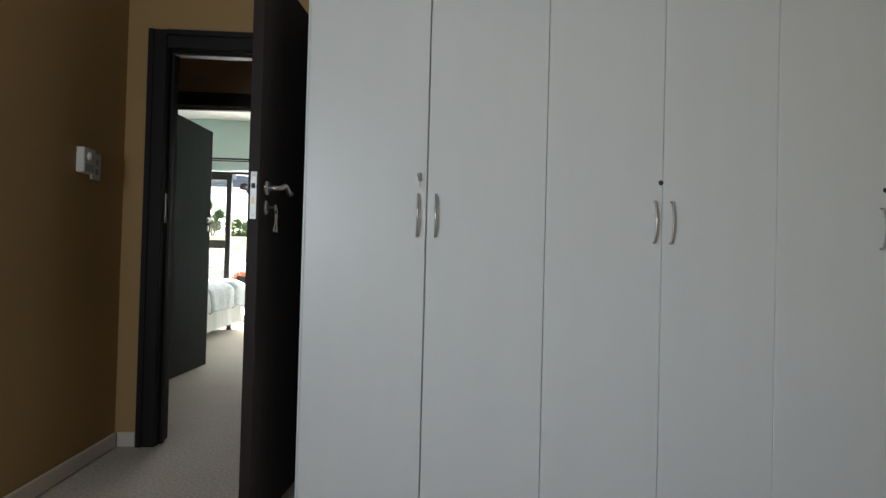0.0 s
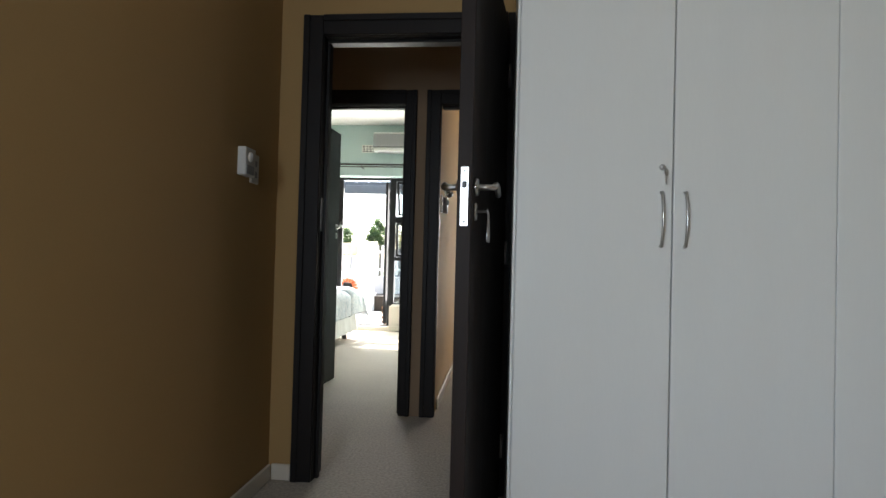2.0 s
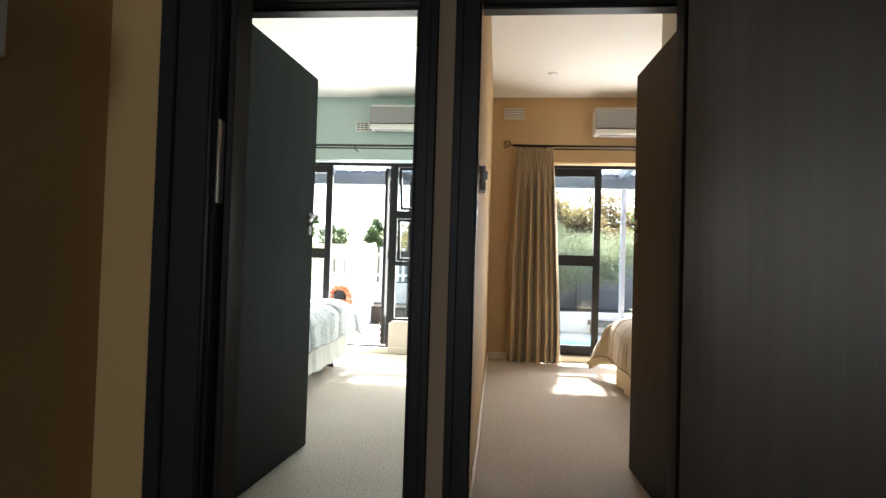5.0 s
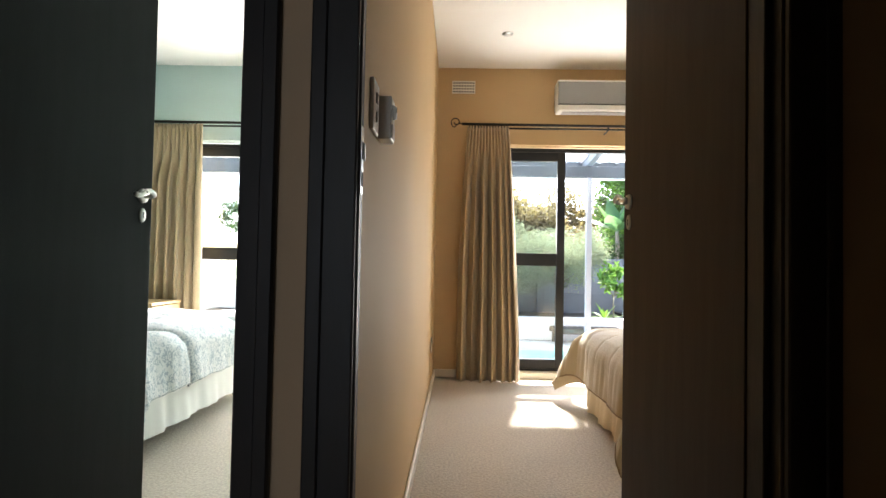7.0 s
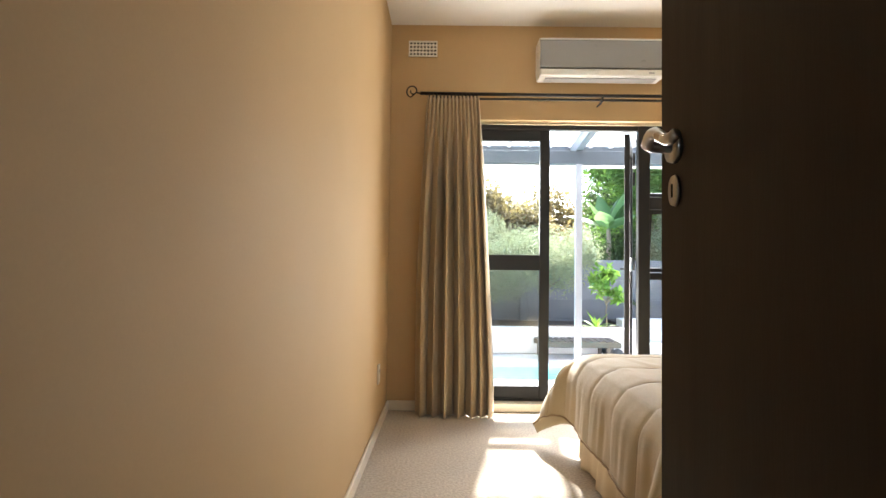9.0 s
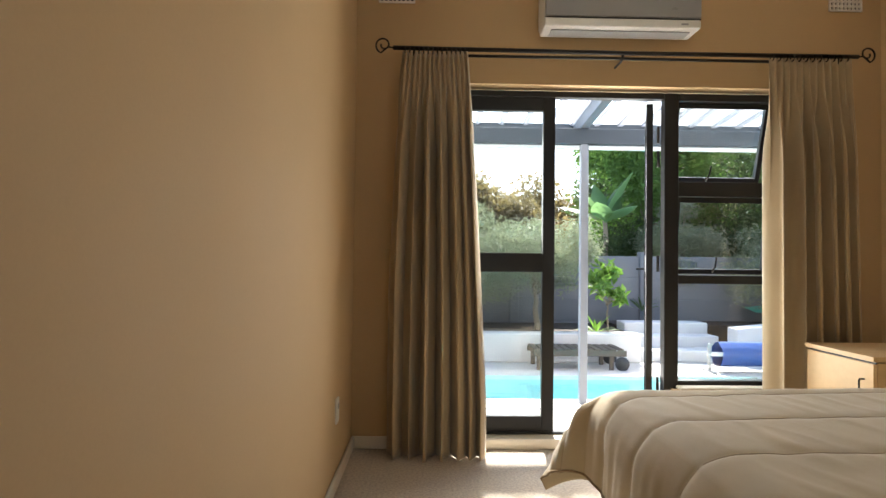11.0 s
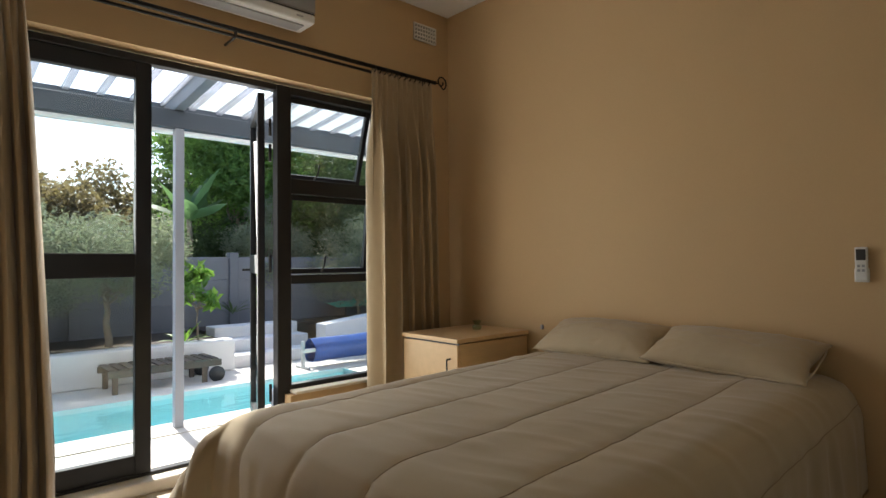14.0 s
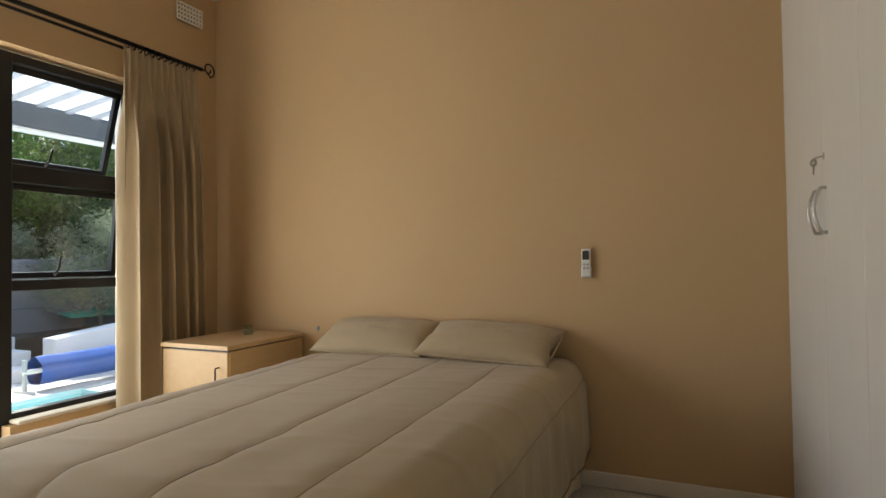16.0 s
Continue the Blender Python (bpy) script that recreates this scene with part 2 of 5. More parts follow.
def water_material():
    m = bpy.data.materials.new("pool water")
    m.use_nodes = True
    nt = m.node_tree
    nt.nodes.remove(nt.nodes["Principled BSDF"])
    tr, gl, mx, nz, bp = (nt.nodes.new(k) for k in ("ShaderNodeBsdfTransparent", "ShaderNodeBsdfGlossy", "ShaderNodeMixShader", "ShaderNodeTexNoise", "ShaderNodeBump"))
    tr.inputs[0].default_value = (0.66, 0.96, 1.0, 1)
    gl.inputs["Roughness"].default_value = 0.03
    nz.inputs["Scale"].default_value = 9
    bp.inputs["Strength"].default_value, bp.inputs["Distance"].default_value = 0.25, 0.02
    nt.links.new(nz.outputs["Fac"], bp.inputs["Height"])
    nt.links.new(bp.outputs[0], gl.inputs["Normal"])
    nt.links.new(facing_gloss(nt, 0.02), mx.inputs[0])
    nt.links.new(tr.outputs[0], mx.inputs[1])
    nt.links.new(gl.outputs[0], mx.inputs[2])
    nt.links.new(mx.outputs[0], nt.nodes["Material Output"].inputs[0])
    return m


M["water"] = water_material()

# ---- mesh helpers ----


def box(bm, x0, x1, y0, y1, z0, z1, bevel=0.0, segments=1):
    g = bmesh.ops.create_cube(bm, size=1, matrix=Matrix.Translation(((x0 + x1) / 2, (y0 + y1) / 2, (z0 + z1) / 2)) @ Matrix.Diagonal((x1 - x0, y1 - y0, z1 - z0, 1)))
    if bevel:
        edges = list({e for v in g["verts"] for e in v.link_edges})
        bmesh.ops.bevel(bm, geom=edges, offset=bevel, segments=segments, affect="EDGES", profile=0.5)
    return bm


def boxes(*items, bevel=0.0):
    bm = bmesh.new()
    for it in items:
        box(bm, *it, bevel=bevel)
    return bm


def tube(bm, points, radii, sides=10, caps=True):
    """A round tube along points; radii: one or one a point."""
    pts = [Vector(p) for p in points]
    if not isinstance(radii, (list, tuple)):
        radii = [radii] * len(pts)
    rings, up = [], None
    for i, p in enumerate(pts):
        d = (pts[min(i + 1, len(pts) - 1)] - pts[max(i - 1, 0)]).normalized()
        if up is None:
            up = Vector((0, 0, 1)) if abs(d.z) < 0.9 else Vector((1, 0, 0))
        a = d.cross(up).normalized()
        up = a.cross(d).normalized()
        rings.append([bm.verts.new(p + radii[i] * (math.cos(k * math.tau / sides) * a + math.sin(k * math.tau / sides) * up)) for k in range(sides)])
    for r, s in zip(rings, rings[1:]):
        for k in range(sides):
            bm.faces.new((r[k], r[(k + 1) % sides], s[(k + 1) % sides], s[k]))
    if caps:
        bm.faces.new(rings[0])
        bm.faces.new(list(reversed(rings[-1])))
    for f in bm.faces:
        f.smooth = True
    return bm


def tubes(points, radii, sides=10):
    return tube(bmesh.new(), points, radii, sides)


def sheet(bm, nu, nv, fn, smooth=True):
    """A grid of (nu + 1) x (nv + 1) points from fn(u, v), u and v in 0..1."""
    g = [[bm.verts.new(fn(i / nu, j / nv)) for j in range(nv + 1)] for i in range(nu + 1)]
    for i in range(nu):
        for j in range(nv):
            bm.faces.new((g[i][j], g[i + 1][j], g[i + 1][j + 1], g[i][j + 1])).smooth = smooth
    return bm


def mesh_of(name, bm, mat):
    bmesh.ops.recalc_face_normals(bm, faces=bm.faces)
    me = bpy.data.meshes.new(name)
    bm.to_mesh(me)
    bm.free()
    me.materials.append(mat)
    return me


def part(name, bm, mat, parent, label=""):
    ob = new(name, mesh_of(name, bm, mat))
    ob.parent = parent
    return tagged(ob, label)


def thing(name, label, category, group="", kind="", at=None, bm=None, mat=None):
    ob = new(name, mesh_of(name, bm, mat) if bm is not None else None)
    if at is not None:
        ob.matrix_basis = at
    return tagged(ob, label, category, group, kind)


def thick(ob, t, offset=0.0):
    md = ob.modifiers.new("thickness", "SOLIDIFY")
    md.thickness, md.offset = t, offset
    return ob


def wall(name, label, mat, *items):
    return thing(name, label, "wall", kind="structure", bm=boxes(*items), mat=mat)

# ---- the building: floors, walls, ceilings ----
H = 2.87
XL, XR = -0.416, 2.747            # bedroom side walls
YW, YO = 7.80, 8.05               # window wall, inside and outside
Y1, Y2, Y3, Y4 = 2.478, 2.60, 3.625, 3.745
FL = -0.12                        # underside of the slab
UNIT_B = -3.01                    # the guest room's window unit lies this far along the wall

thing("floor", "beige loop-pile carpet over the whole storey", "carpet", kind="structure", bm=boxes((-4.6, 4.4, -3.5, YO - 0.02, FL, 0)), mat=M["carpet"])
for nm, a in (("ceiling_dressing_room", (-1.03, 4.0, -3.2, Y1)), ("ceiling_hall", (-2.6, 3.0, Y2, Y3)), ("ceiling_guest_room", (-3.9, XL - 0.12, Y4, YW)), ("ceiling_bedroom", (XL, XR, Y4, YW))):
    thing(nm, "plain white painted ceiling", "ceiling", kind="structure", bm=boxes((*a, H, H + 0.06)), mat=M["ceiling"])

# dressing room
wall("wall_dressing_left", "tan plaster wall toned darker for shade, with a window opening", M["wall_shaded"], (-1.15, -1.03, -3.2, -2.5, 0, H), (-1.15, -1.03, -1.0, Y1, 0, H), (-1.15, -1.03, -2.5, -1.0, 0, 0.75), (-1.15, -1.03, -2.5, -1.0, 2.05, H))
wall("wall_dressing_right", "tan painted plaster wall", M["wall_shaded"], (4.0, 4.12, -3.2, Y1, 0, H))
wall("wall_dressing_back", "tan plaster wall toned darker for shade", M["wall_shaded"], (-1.15, 4.12, -3.32, -3.2, 0, H))
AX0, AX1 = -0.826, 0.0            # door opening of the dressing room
wall("wall_dressing_hall", "tan painted wall round the doorway", M["wall_shaded"], (-1.14, AX0 - 0.05, Y1, 2.537, 0, H), (AX1 + 0.05, 4.12, Y1, 2.537, 0, H), (AX0 - 0.05, AX1 + 0.05, Y1, 2.537, 2.05, H))
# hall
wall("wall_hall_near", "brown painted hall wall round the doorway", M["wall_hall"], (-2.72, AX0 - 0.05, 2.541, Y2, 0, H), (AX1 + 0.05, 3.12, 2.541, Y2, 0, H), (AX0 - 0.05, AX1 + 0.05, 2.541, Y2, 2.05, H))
BX0, BX1, CX0, CX1 = -1.43, -0.64, -0.404, 0.41
DOOR_Z = 2.015


def hall_far(y0, y1, x0, x1):
    return [(x0, BX0 - 0.05, y0, y1, 0, H), (BX1 + 0.05, CX0 - 0.05, y0, y1, 0, H), (CX1 + 0.05, x1, y0, y1, 0, H),
            (BX0 - 0.05, BX1 + 0.05, y0, y1, DOOR_Z + 0.05, H), (CX0 - 0.05, CX1 + 0.05, y0, y1, DOOR_Z + 0.05, H)]


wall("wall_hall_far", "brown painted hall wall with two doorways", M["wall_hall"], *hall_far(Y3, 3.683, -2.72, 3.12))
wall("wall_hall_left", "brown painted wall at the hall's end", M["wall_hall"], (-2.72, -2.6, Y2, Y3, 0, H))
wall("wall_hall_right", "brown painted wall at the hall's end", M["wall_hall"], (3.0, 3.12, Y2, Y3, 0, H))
# bedroom and guest room
wall("wall_bedroom_back", "tan painted wall behind the wardrobe", M["wall"], (CX1 + 0.05, XR + 0.12, 3.687, Y4, 0, H), (CX0 - 0.012, CX1 + 0.05, 3.687, Y4, DOOR_Z + 0.05, H))
wall("wall_guest_back", "pale aqua painted wall round the doorway", M["wall_teal"], (-4.02, BX0 - 0.05, 3.687, Y4, 0, H), (BX0 - 0.05, BX1 + 0.05, 3.687, Y4, DOOR_Z + 0.05, H), (BX1 + 0.05, XL - 0.064, 3.687, Y4, 0, H))
wall("wall_bedroom_left", "tan painted plaster wall", M["wall"], (XL - 0.06, XL, 3.735, YO, 0, H))
wall("wall_guest_right", "pale aqua painted wall", M["wall_teal"], (XL - 0.12, XL - 0.064, Y4, YO, 0, H))
wall("wall_guest_left", "pale aqua painted wall behind the bed", M["wall_teal"], (-4.02, -3.9, Y4, YO, 0, H))
wall("wall_bedroom_right", "tan painted wall behind the bed", M["wall"], (XR, XR + 0.12, Y4, YO, 0, H))
UX0, UXP, UX1 = 0.06, 1.50, 2.20  # window unit: door part, post, window part
TOP = 2.16


def window_wall(x0, x1, s, y0, y1):
    return [(x0, UX0 + s, y0, y1, 0, H), (UX1 + s, x1, y0, y1, 0, H), (UX0 + s, UX1 + s, y0, y1, TOP, H), (UXP + s, UX1 + s, y0, y1, 0.0, 0.345)]


wall("wall_bedroom_window", "tan painted wall with a glazed door and window", M["wall"], *window_wall(XL, XR, 0, YW, 7.99))
wall("wall_guest_window", "pale aqua painted wall with a glazed door and window", M["wall_teal"], *window_wall(-3.9, XL - 0.12, UNIT_B, YW, 7.99)[:3])
wall("wall_guest_parapet", "cream painted low wall under the window", M["skirting"], window_wall(-3.9, XL - 0.12, UNIT_B, YW, 7.99)[3])
wall("wall_outside", "white rendered outside wall", M["render_white"], (-6.0, UX0 + UNIT_B, 7.994, YO, FL, 3.3), (UX1 + UNIT_B, UX0, 7.994, YO, FL, 3.3), (UX1, 5.0, 7.994, YO, FL, 3.3),
     *[b for s in (0, UNIT_B) for b in ((UX0 + s, UX1 + s, 7.994, YO, TOP, 3.3), (UXP + s, UX1 + s, 7.994, YO, FL, 0.345))])
thing("roof", "flat roof slab over the house", "roof", kind="structure", bm=boxes((-6.0, 5.0, -3.6, 8.1, 3.3, 3.42)), mat=M["render_white"])
for s in (0, UNIT_B):
    thing("threshold", "rough cream plaster step under the glazed door", "threshold", kind="structure", bm=boxes((UX0 + s, UXP + s, YW - 0.012, YO + 0.04, 0.0, 0.062), bevel=0.006), mat=M["skirting"])
    thing("window_sill", "cream painted inner window sill", "sill", kind="structure", bm=boxes((UXP + s + 0.03, UX1 + s - 0.004, YW - 0.014, 7.87, 0.349, 0.367), bevel=0.004), mat=M["skirting"])


def skirting(*items):
    for it in items:
        thing("baseboard", "cream painted skirting board", "skirting", kind="structure", bm=boxes((*it, 0.003, 0.075), bevel=0.004), mat=M["skirting"])


skirting((-1.027, -1.013, -3.2, 2.461), (-1.013, -0.925, 2.461, 2.475),
         (XL + 0.003, XL + 0.017, 3.80, YW - 0.003), (XL + 0.017, UX0 - 0.01, YW - 0.017, YW - 0.003), (UX1 + 0.01, XR - 0.02, YW - 0.017, YW - 0.003),
         (UXP + 0.02, UX1, YW - 0.017, YW - 0.003), (XR - 0.017, XR - 0.003, 4.518, YW - 0.02), (XL - 0.137, XL - 0.123, Y4 + 0.05, YW - 0.02), (UXP + UNIT_B + 0.02, XL - 0.14, YW - 0.017, YW - 0.003))

# ---- door frames and leaves ----


def door_frame(name, label, x0, x1, yf, yb, right_outer=0.095, left_back=None):
    """Dark lining with stepped architraves on the front side."""
    e = thing(name, label, "door frame", kind="structure", at=pose(0, 0, 0))
    z = DOOR_Z
    w = 0.095
    part("jamb", boxes((x0 - 0.045, x0, yf + 0.012, left_back or yb + 0.012, 0.001, z + 0.045), bevel=0.003), M["frame"], e)
    part("jamb", boxes((x1, x1 + 0.045, yf + 0.012, yb + 0.012, 0.001, z + 0.045), bevel=0.003), M["frame"], e)
    part("head", boxes((x0 + 0.001, x1 - 0.001, yf + 0.012, yb + 0.012, z, z + 0.044), bevel=0.003), M["frame"], e)
    part("architrave", boxes((x0 - w, x0 - 0.004, yf - 0.006, yf + 0.012, 0.001, z + w), (x0 - w, x0 - w + 0.03, yf - 0.014, yf - 0.0065, 0.001, z + w), bevel=0.003), M["frame"], e)
    part("architrave", boxes((x1 + 0.004, x1 + right_outer, yf - 0.006, yf + 0.012, 0.001, z + w), (x1 + right_outer - 0.03, x1 + right_outer, yf - 0.014, yf - 0.0065, 0.001, z + w), bevel=0.003), M["frame"], e)
    part("architrave", boxes((x0 - 0.003, x1 + 0.003, yf - 0.006, yf + 0.012, z + 0.004, z + w), (x0 - 0.003, x1 + 0.003, yf - 0.014, yf - 0.0065, z + w - 0.03, z + w), bevel=0.003), M["frame"], e)
    if not left_back:
        part("door_stop", boxes((x0 + 0.001, x0 + 0.014, yf + 0.05, yf + 0.075, 0.001, z - 0.015), bevel=0.002), M["frame"], e)
    part("door_stop", boxes((x1 - 0.014, x1 - 0.001, yf + 0.05, yf + 0.075, 0.001, z - 0.015), bevel=0.002), M["frame"], e)
    part("door_stop", boxes((x0 + 0.001, x1 - 0.001, yf + 0.05, yf + 0.075, z - 0.014, z - 0.001), bevel=0.002), M["frame"], e)
    return e


fa = door_frame("door_frame_1", "near-black painted frame of the dressing room doorway", AX0, AX1, 2.466, Y2, 0.085)
fb = door_frame("door_frame_2", "near-black painted frame of the guest room doorway", BX0, BX1, 3.612, Y4, 0.076)
fc = door_frame("door_frame_3", "near-black painted frame of the bedroom doorway", CX0, CX1, 3.612, Y4, 0.1, 3.662)
thing("wall_reveal", "tan plastered reveal behind the bedroom door frame", "wall", kind="structure", bm=boxes((CX0 - 0.045, XL + 0.0025, 3.6625, Y4 + 0.03, 0.001, DOOR_Z + 0.044)), mat=M["wall"])
sp = part("strike_plate", boxes((CX0 + 0.0005, CX0 + 0.0025, 3.628, 3.650, 1.165, 1.300), (CX0 + 0.0025, CX0 + 0.005, 3.648, 3.661, 1.235, 1.270), bevel=0.0006), M["steel"], fc, "bright steel strike plate")
part("latch_hole", boxes((CX0 + 0.0026, CX0 + 0.0034, 3.632, 3.646, 1.235, 1.27), (CX0 + 0.0026, CX0 + 0.0034, 3.632, 3.646, 1.18, 1.21)), M["void"], sp, "dark latch hole")
part("strike_plate", boxes((AX0 + 0.0005, AX0 + 0.0025, 2.485, 2.51, 1.13, 1.28), bevel=0.0006), M["steel"], fa, "bright steel strike plate")


def lever(parent, x, side, dz=0.0):
    """Steel lever on a round rose and an oval keyhole plate; side: +1 or -1 face of the leaf."""
    y0 = side * 0.0215
    hd = part("door_handle", tubes([(x, y0, 1.257 + dz), (x, y0 + side * 0.009, 1.257 + dz)], [0.026, 0.024], 20), M["steel"], parent, "brushed steel lever handle")
    d = -1
    pts = [(x, y0 + side * 0.008, 1.257 + dz), (x, y0 + side * 0.04, 1.257 + dz), (x + d * 0.012, y0 + side * 0.052, 1.258 + dz)]
    for k in range(1, 9):
        u = k / 8
        pts.append((x + d * (0.012 + 0.108 * u), y0 + side * (0.053 + 0.003 * math.sin(u * 3.1)), 1.258 + dz + 0.011 * math.sin(u * 5.6)))
    part("lever", tube(bmesh.new(), pts, [0.0095, 0.009] + [0.009] * 8 + [0.0085], 12), M["steel"], hd, "curved steel lever")
    es = bmesh.new()
    tube(es, [(0, 0, 0), (0, 0.006, 0)], [1, 0.92], 20)
    bmesh.ops.transform(es, matrix=Matrix.Translation((x, y0, 1.187 + dz)) @ Matrix.Diagonal((0.017, side * 1.0, 0.026, 1)), verts=es.verts)
    kp = part("keyhole_plate", es, M["steel"], parent, "oval steel keyhole plate")
    part("keyhole", boxes((x - 0.003, x + 0.003, y0 + side * 0.0066 - 0.0004, y0 + side * 0.0066 + 0.0004, 1.176 + dz, 1.198 + dz)), M["void"], kp, "dark keyhole")


def door_leaf(name, label, hinge, end, mat, width=0.82, t=0.042, hinge_side=1, dz=0.0):
    """A flush leaf, built along +x from its hinge and turned open."""
    a = math.degrees(math.atan2(end[1] - hinge[1], end[0] - hinge[0]))
    e = thing(name, label, "door", kind="structure", at=pose(hinge[0], hinge[1], 0, 0, 0, a))
    part("leaf", box(bmesh.new(), 0.0, width, -t / 2, t / 2, 0.01, 2.035, 0.0025, 2), mat, e)
    for s in (1, -1):
        lever(e, width - 0.058, s, dz)
    lp = part("latch_plate", box(bmesh.new(), width - 0.0005, width + 0.0022, -0.011, 0.011, 1.142 + dz, 1.307 + dz, 0.0006), M["steel"], e, "bright steel latch plate on the edge")
    part("latch_bolt", box(bmesh.new(), width + 0.002, width + 0.010, -0.006, 0.006, 1.248 + dz, 1.266 + dz, 0.002), M["plastic_dark"], lp, "dark latch bolt")
    part("dead_bolt", box(bmesh.new(), width + 0.002, width + 0.0035, -0.005, 0.005, 1.195 + dz, 1.217 + dz), M["brass"], lp, "brass dead bolt")
    for z in (1.295 + dz, 1.154 + dz):
        part("screw", tubes([(width + 0.002, 0, z), (width + 0.0032, 0, z)], [0.0045, 0.004], 10), M["steel"], lp)
    for z in (0.22, 1.05, 1.82):
        part("hinge", tubes([(-0.006, 0.024 * hinge_side, z - 0.05), (-0.006, 0.024 * hinge_side, z + 0.05)], 0.007, 10), M["steel"], e, "steel butt hinge")
    return e


leaf_a = door_leaf("door_1", "dark brown flush door standing open beside the wardrobe", (-0.012, 2.435), (-0.115, 1.54), M["leaf_dark"], 0.90, dz=-0.033)
leaf_b = door_leaf("door_2", "charcoal flush door standing open into the guest room", (-1.425, 3.755), (-1.366, 4.58), M["leaf_grey"], 0.845)
leaf_c = door_leaf("door_3", "dark brown flush door standing open into the bedroom", (0.427, 3.757), (0.398, 4.52), M["leaf_dark"], 0.79, hinge_side=-1)

# keys that hang in the dressing room door
keys = thing("key_bunch", "two steel keys on a ring hanging from the door lock", "keys", at=leaf_a.matrix_basis @ pose(0.842, 0.045, 1.154))
part("key_bow", tubes([(0, -0.02, 0), (0, 0.012, 0), (0, 0.014, 0)], [0.004, 0.004, 0.011], 12), M["steel"], keys)
ring = [(0.013 * math.sin(k * math.tau / 16), 0.016, -0.012 + 0.013 * math.cos(k * math.tau / 16)) for k in range(17)]
part("ring", tubes(ring, 0.0013, 6), M["steel"], keys)
for ang in (-14, 9):
    kb = bmesh.new()
    tube(kb, [(0, 0, -0.002), (0, 0, -0.055)], 0.0028, 8)
    tube(kb, [(0, -0.0012, 0), (0, 0.0012, 0)], 0.011, 14)
    box(kb, 0.0, 0.010, -0.001, 0.001, -0.055, -0.042)
    k = part("key", kb, M["steel"], keys)
    k.matrix_basis = pose(0, 0.017 + ang * 0.0001, -0.033, 0, ang, 0)

# ---- built-in wardrobes ----


def bow_handle(parent, x, y, z0, z1):
    pts = [(x, y, z0), (x, y - 0.012, z0)] + [(x, y - 0.014 - 0.016 * math.sin(math.pi * k / 10), z0 + (z1 - z0) * k / 10) for k in range(11)] + [(x, y - 0.012, z1), (x, y, z1)]
    part("handle", tubes(pts, 0.0048, 8), M["steel"], parent, "bowed steel pull handle")


def wardrobe(name, label, x0, y0, y1, doors, width, mirror, side_panels, key_at=(), locks=(), lift=0.0, inset=0.032, short=0.0):
    """Full-height unit of two doors; built from x0 to the right with its front at y0, looking towards -y (or +y if mirrored)."""
    e = thing(name, label, "wardrobe", group="built-in wardrobe", at=pose(0, y0, 0) if not mirror else Matrix.Translation((2 * x0 + doors * width, y0, 0)) @ pose(0, 0, 0, 0, 0, 180))
    d = y1 - y0 if not mirror else y0 - y1
    body = [(x0 + 0.001, x0 + doors * width - 0.001, 0.022, d, 0.002, H - 0.004)]
    part("body", boxes(*body), M["closet"], e)
    part("plinth", boxes((x0 + 0.002, x0 + doors * width - 0.002, 0.014, 0.0215, 0.003, 0.075)), M["closet"], e)
    part("bulkhead", boxes((x0 + 0.002, x0 + doors * width - 0.002, 0.004, 0.0215, 2.42, H - 0.006)), M["closet"], e)
    for i in range(doors):
        a = x0 + i * width + (0.0022 if i % 2 and key_at else 0.0014)
        b = x0 + (i + 1) * width - (0.0022 if i % 2 == 0 and key_at else 0.0014)
        dr = part("door", box(bmesh.new(), a, b, 0.0, 0.018, 0.08, 2.415, 0.0022, 2), M["closet"], e)
        inner = b - inset if i % 2 == 0 else a + inset
        bow_handle(dr, inner, 0.0, 1.07 + short + lift, 1.229 - short + lift)
    for lx in locks:
        lk = part("lock", tubes([(lx, 0.001, 1.304 + lift), (lx, -0.003, 1.304 + lift)], [0.0105, 0.009], 14), M["steel"] if lx in key_at else M["plastic_dark"], e, "round cupboard lock")
        if lx in key_at:
            kb = bmesh.new()
            tube(kb, [(lx, -0.003, 1.304 + lift), (lx, -0.026, 1.298 + lift)], 0.0022, 6)
            tube(kb, [(lx + 0.003, -0.026, 1.286 + lift), (lx + 0.004, -0.027, 1.286 + lift)], 0.011, 12)
            box(kb, lx + 0.001, lx + 0.006, -0.028, -0.025, 1.252 + lift, 1.276 + lift)
            part("key", kb, M["steel"], lk, "small steel key in the lock")
    return e


W = 0.459
X0 = 0.034
wa = [wardrobe("wardrobe", "white melamine wardrobe with a key in its lock", X0, 1.70, 2.445, 2, W, False, True, (0.462,), (0.462,)),
      wardrobe("wardrobe", "white melamine wardrobe with bowed steel handles", X0 + 2 * W, 1.70, 2.445, 2, W, False, False, (), (0.462 + 2.05 * W,)),
      wardrobe("wardrobe", "white melamine wardrobe with bowed steel handles", X0 + 4 * W, 1.70, 2.445, 2, W, False, False, (), (0.462 + 4.03 * W,))]
thing("wardrobe_end_panel", "white filler panel between wardrobe and wall", "panel", bm=boxes((X0 + 0.002 + 6 * W, 3.998, 1.706, 2.445, 0.002, H - 0.004)), mat=M["closet"])
part("end_strip", boxes((X0 - 0.009, X0 + 0.0005, 0.003, 0.03, 0.002, H - 0.005), bevel=0.002), M["closet"], wa[0], "white edge strip")
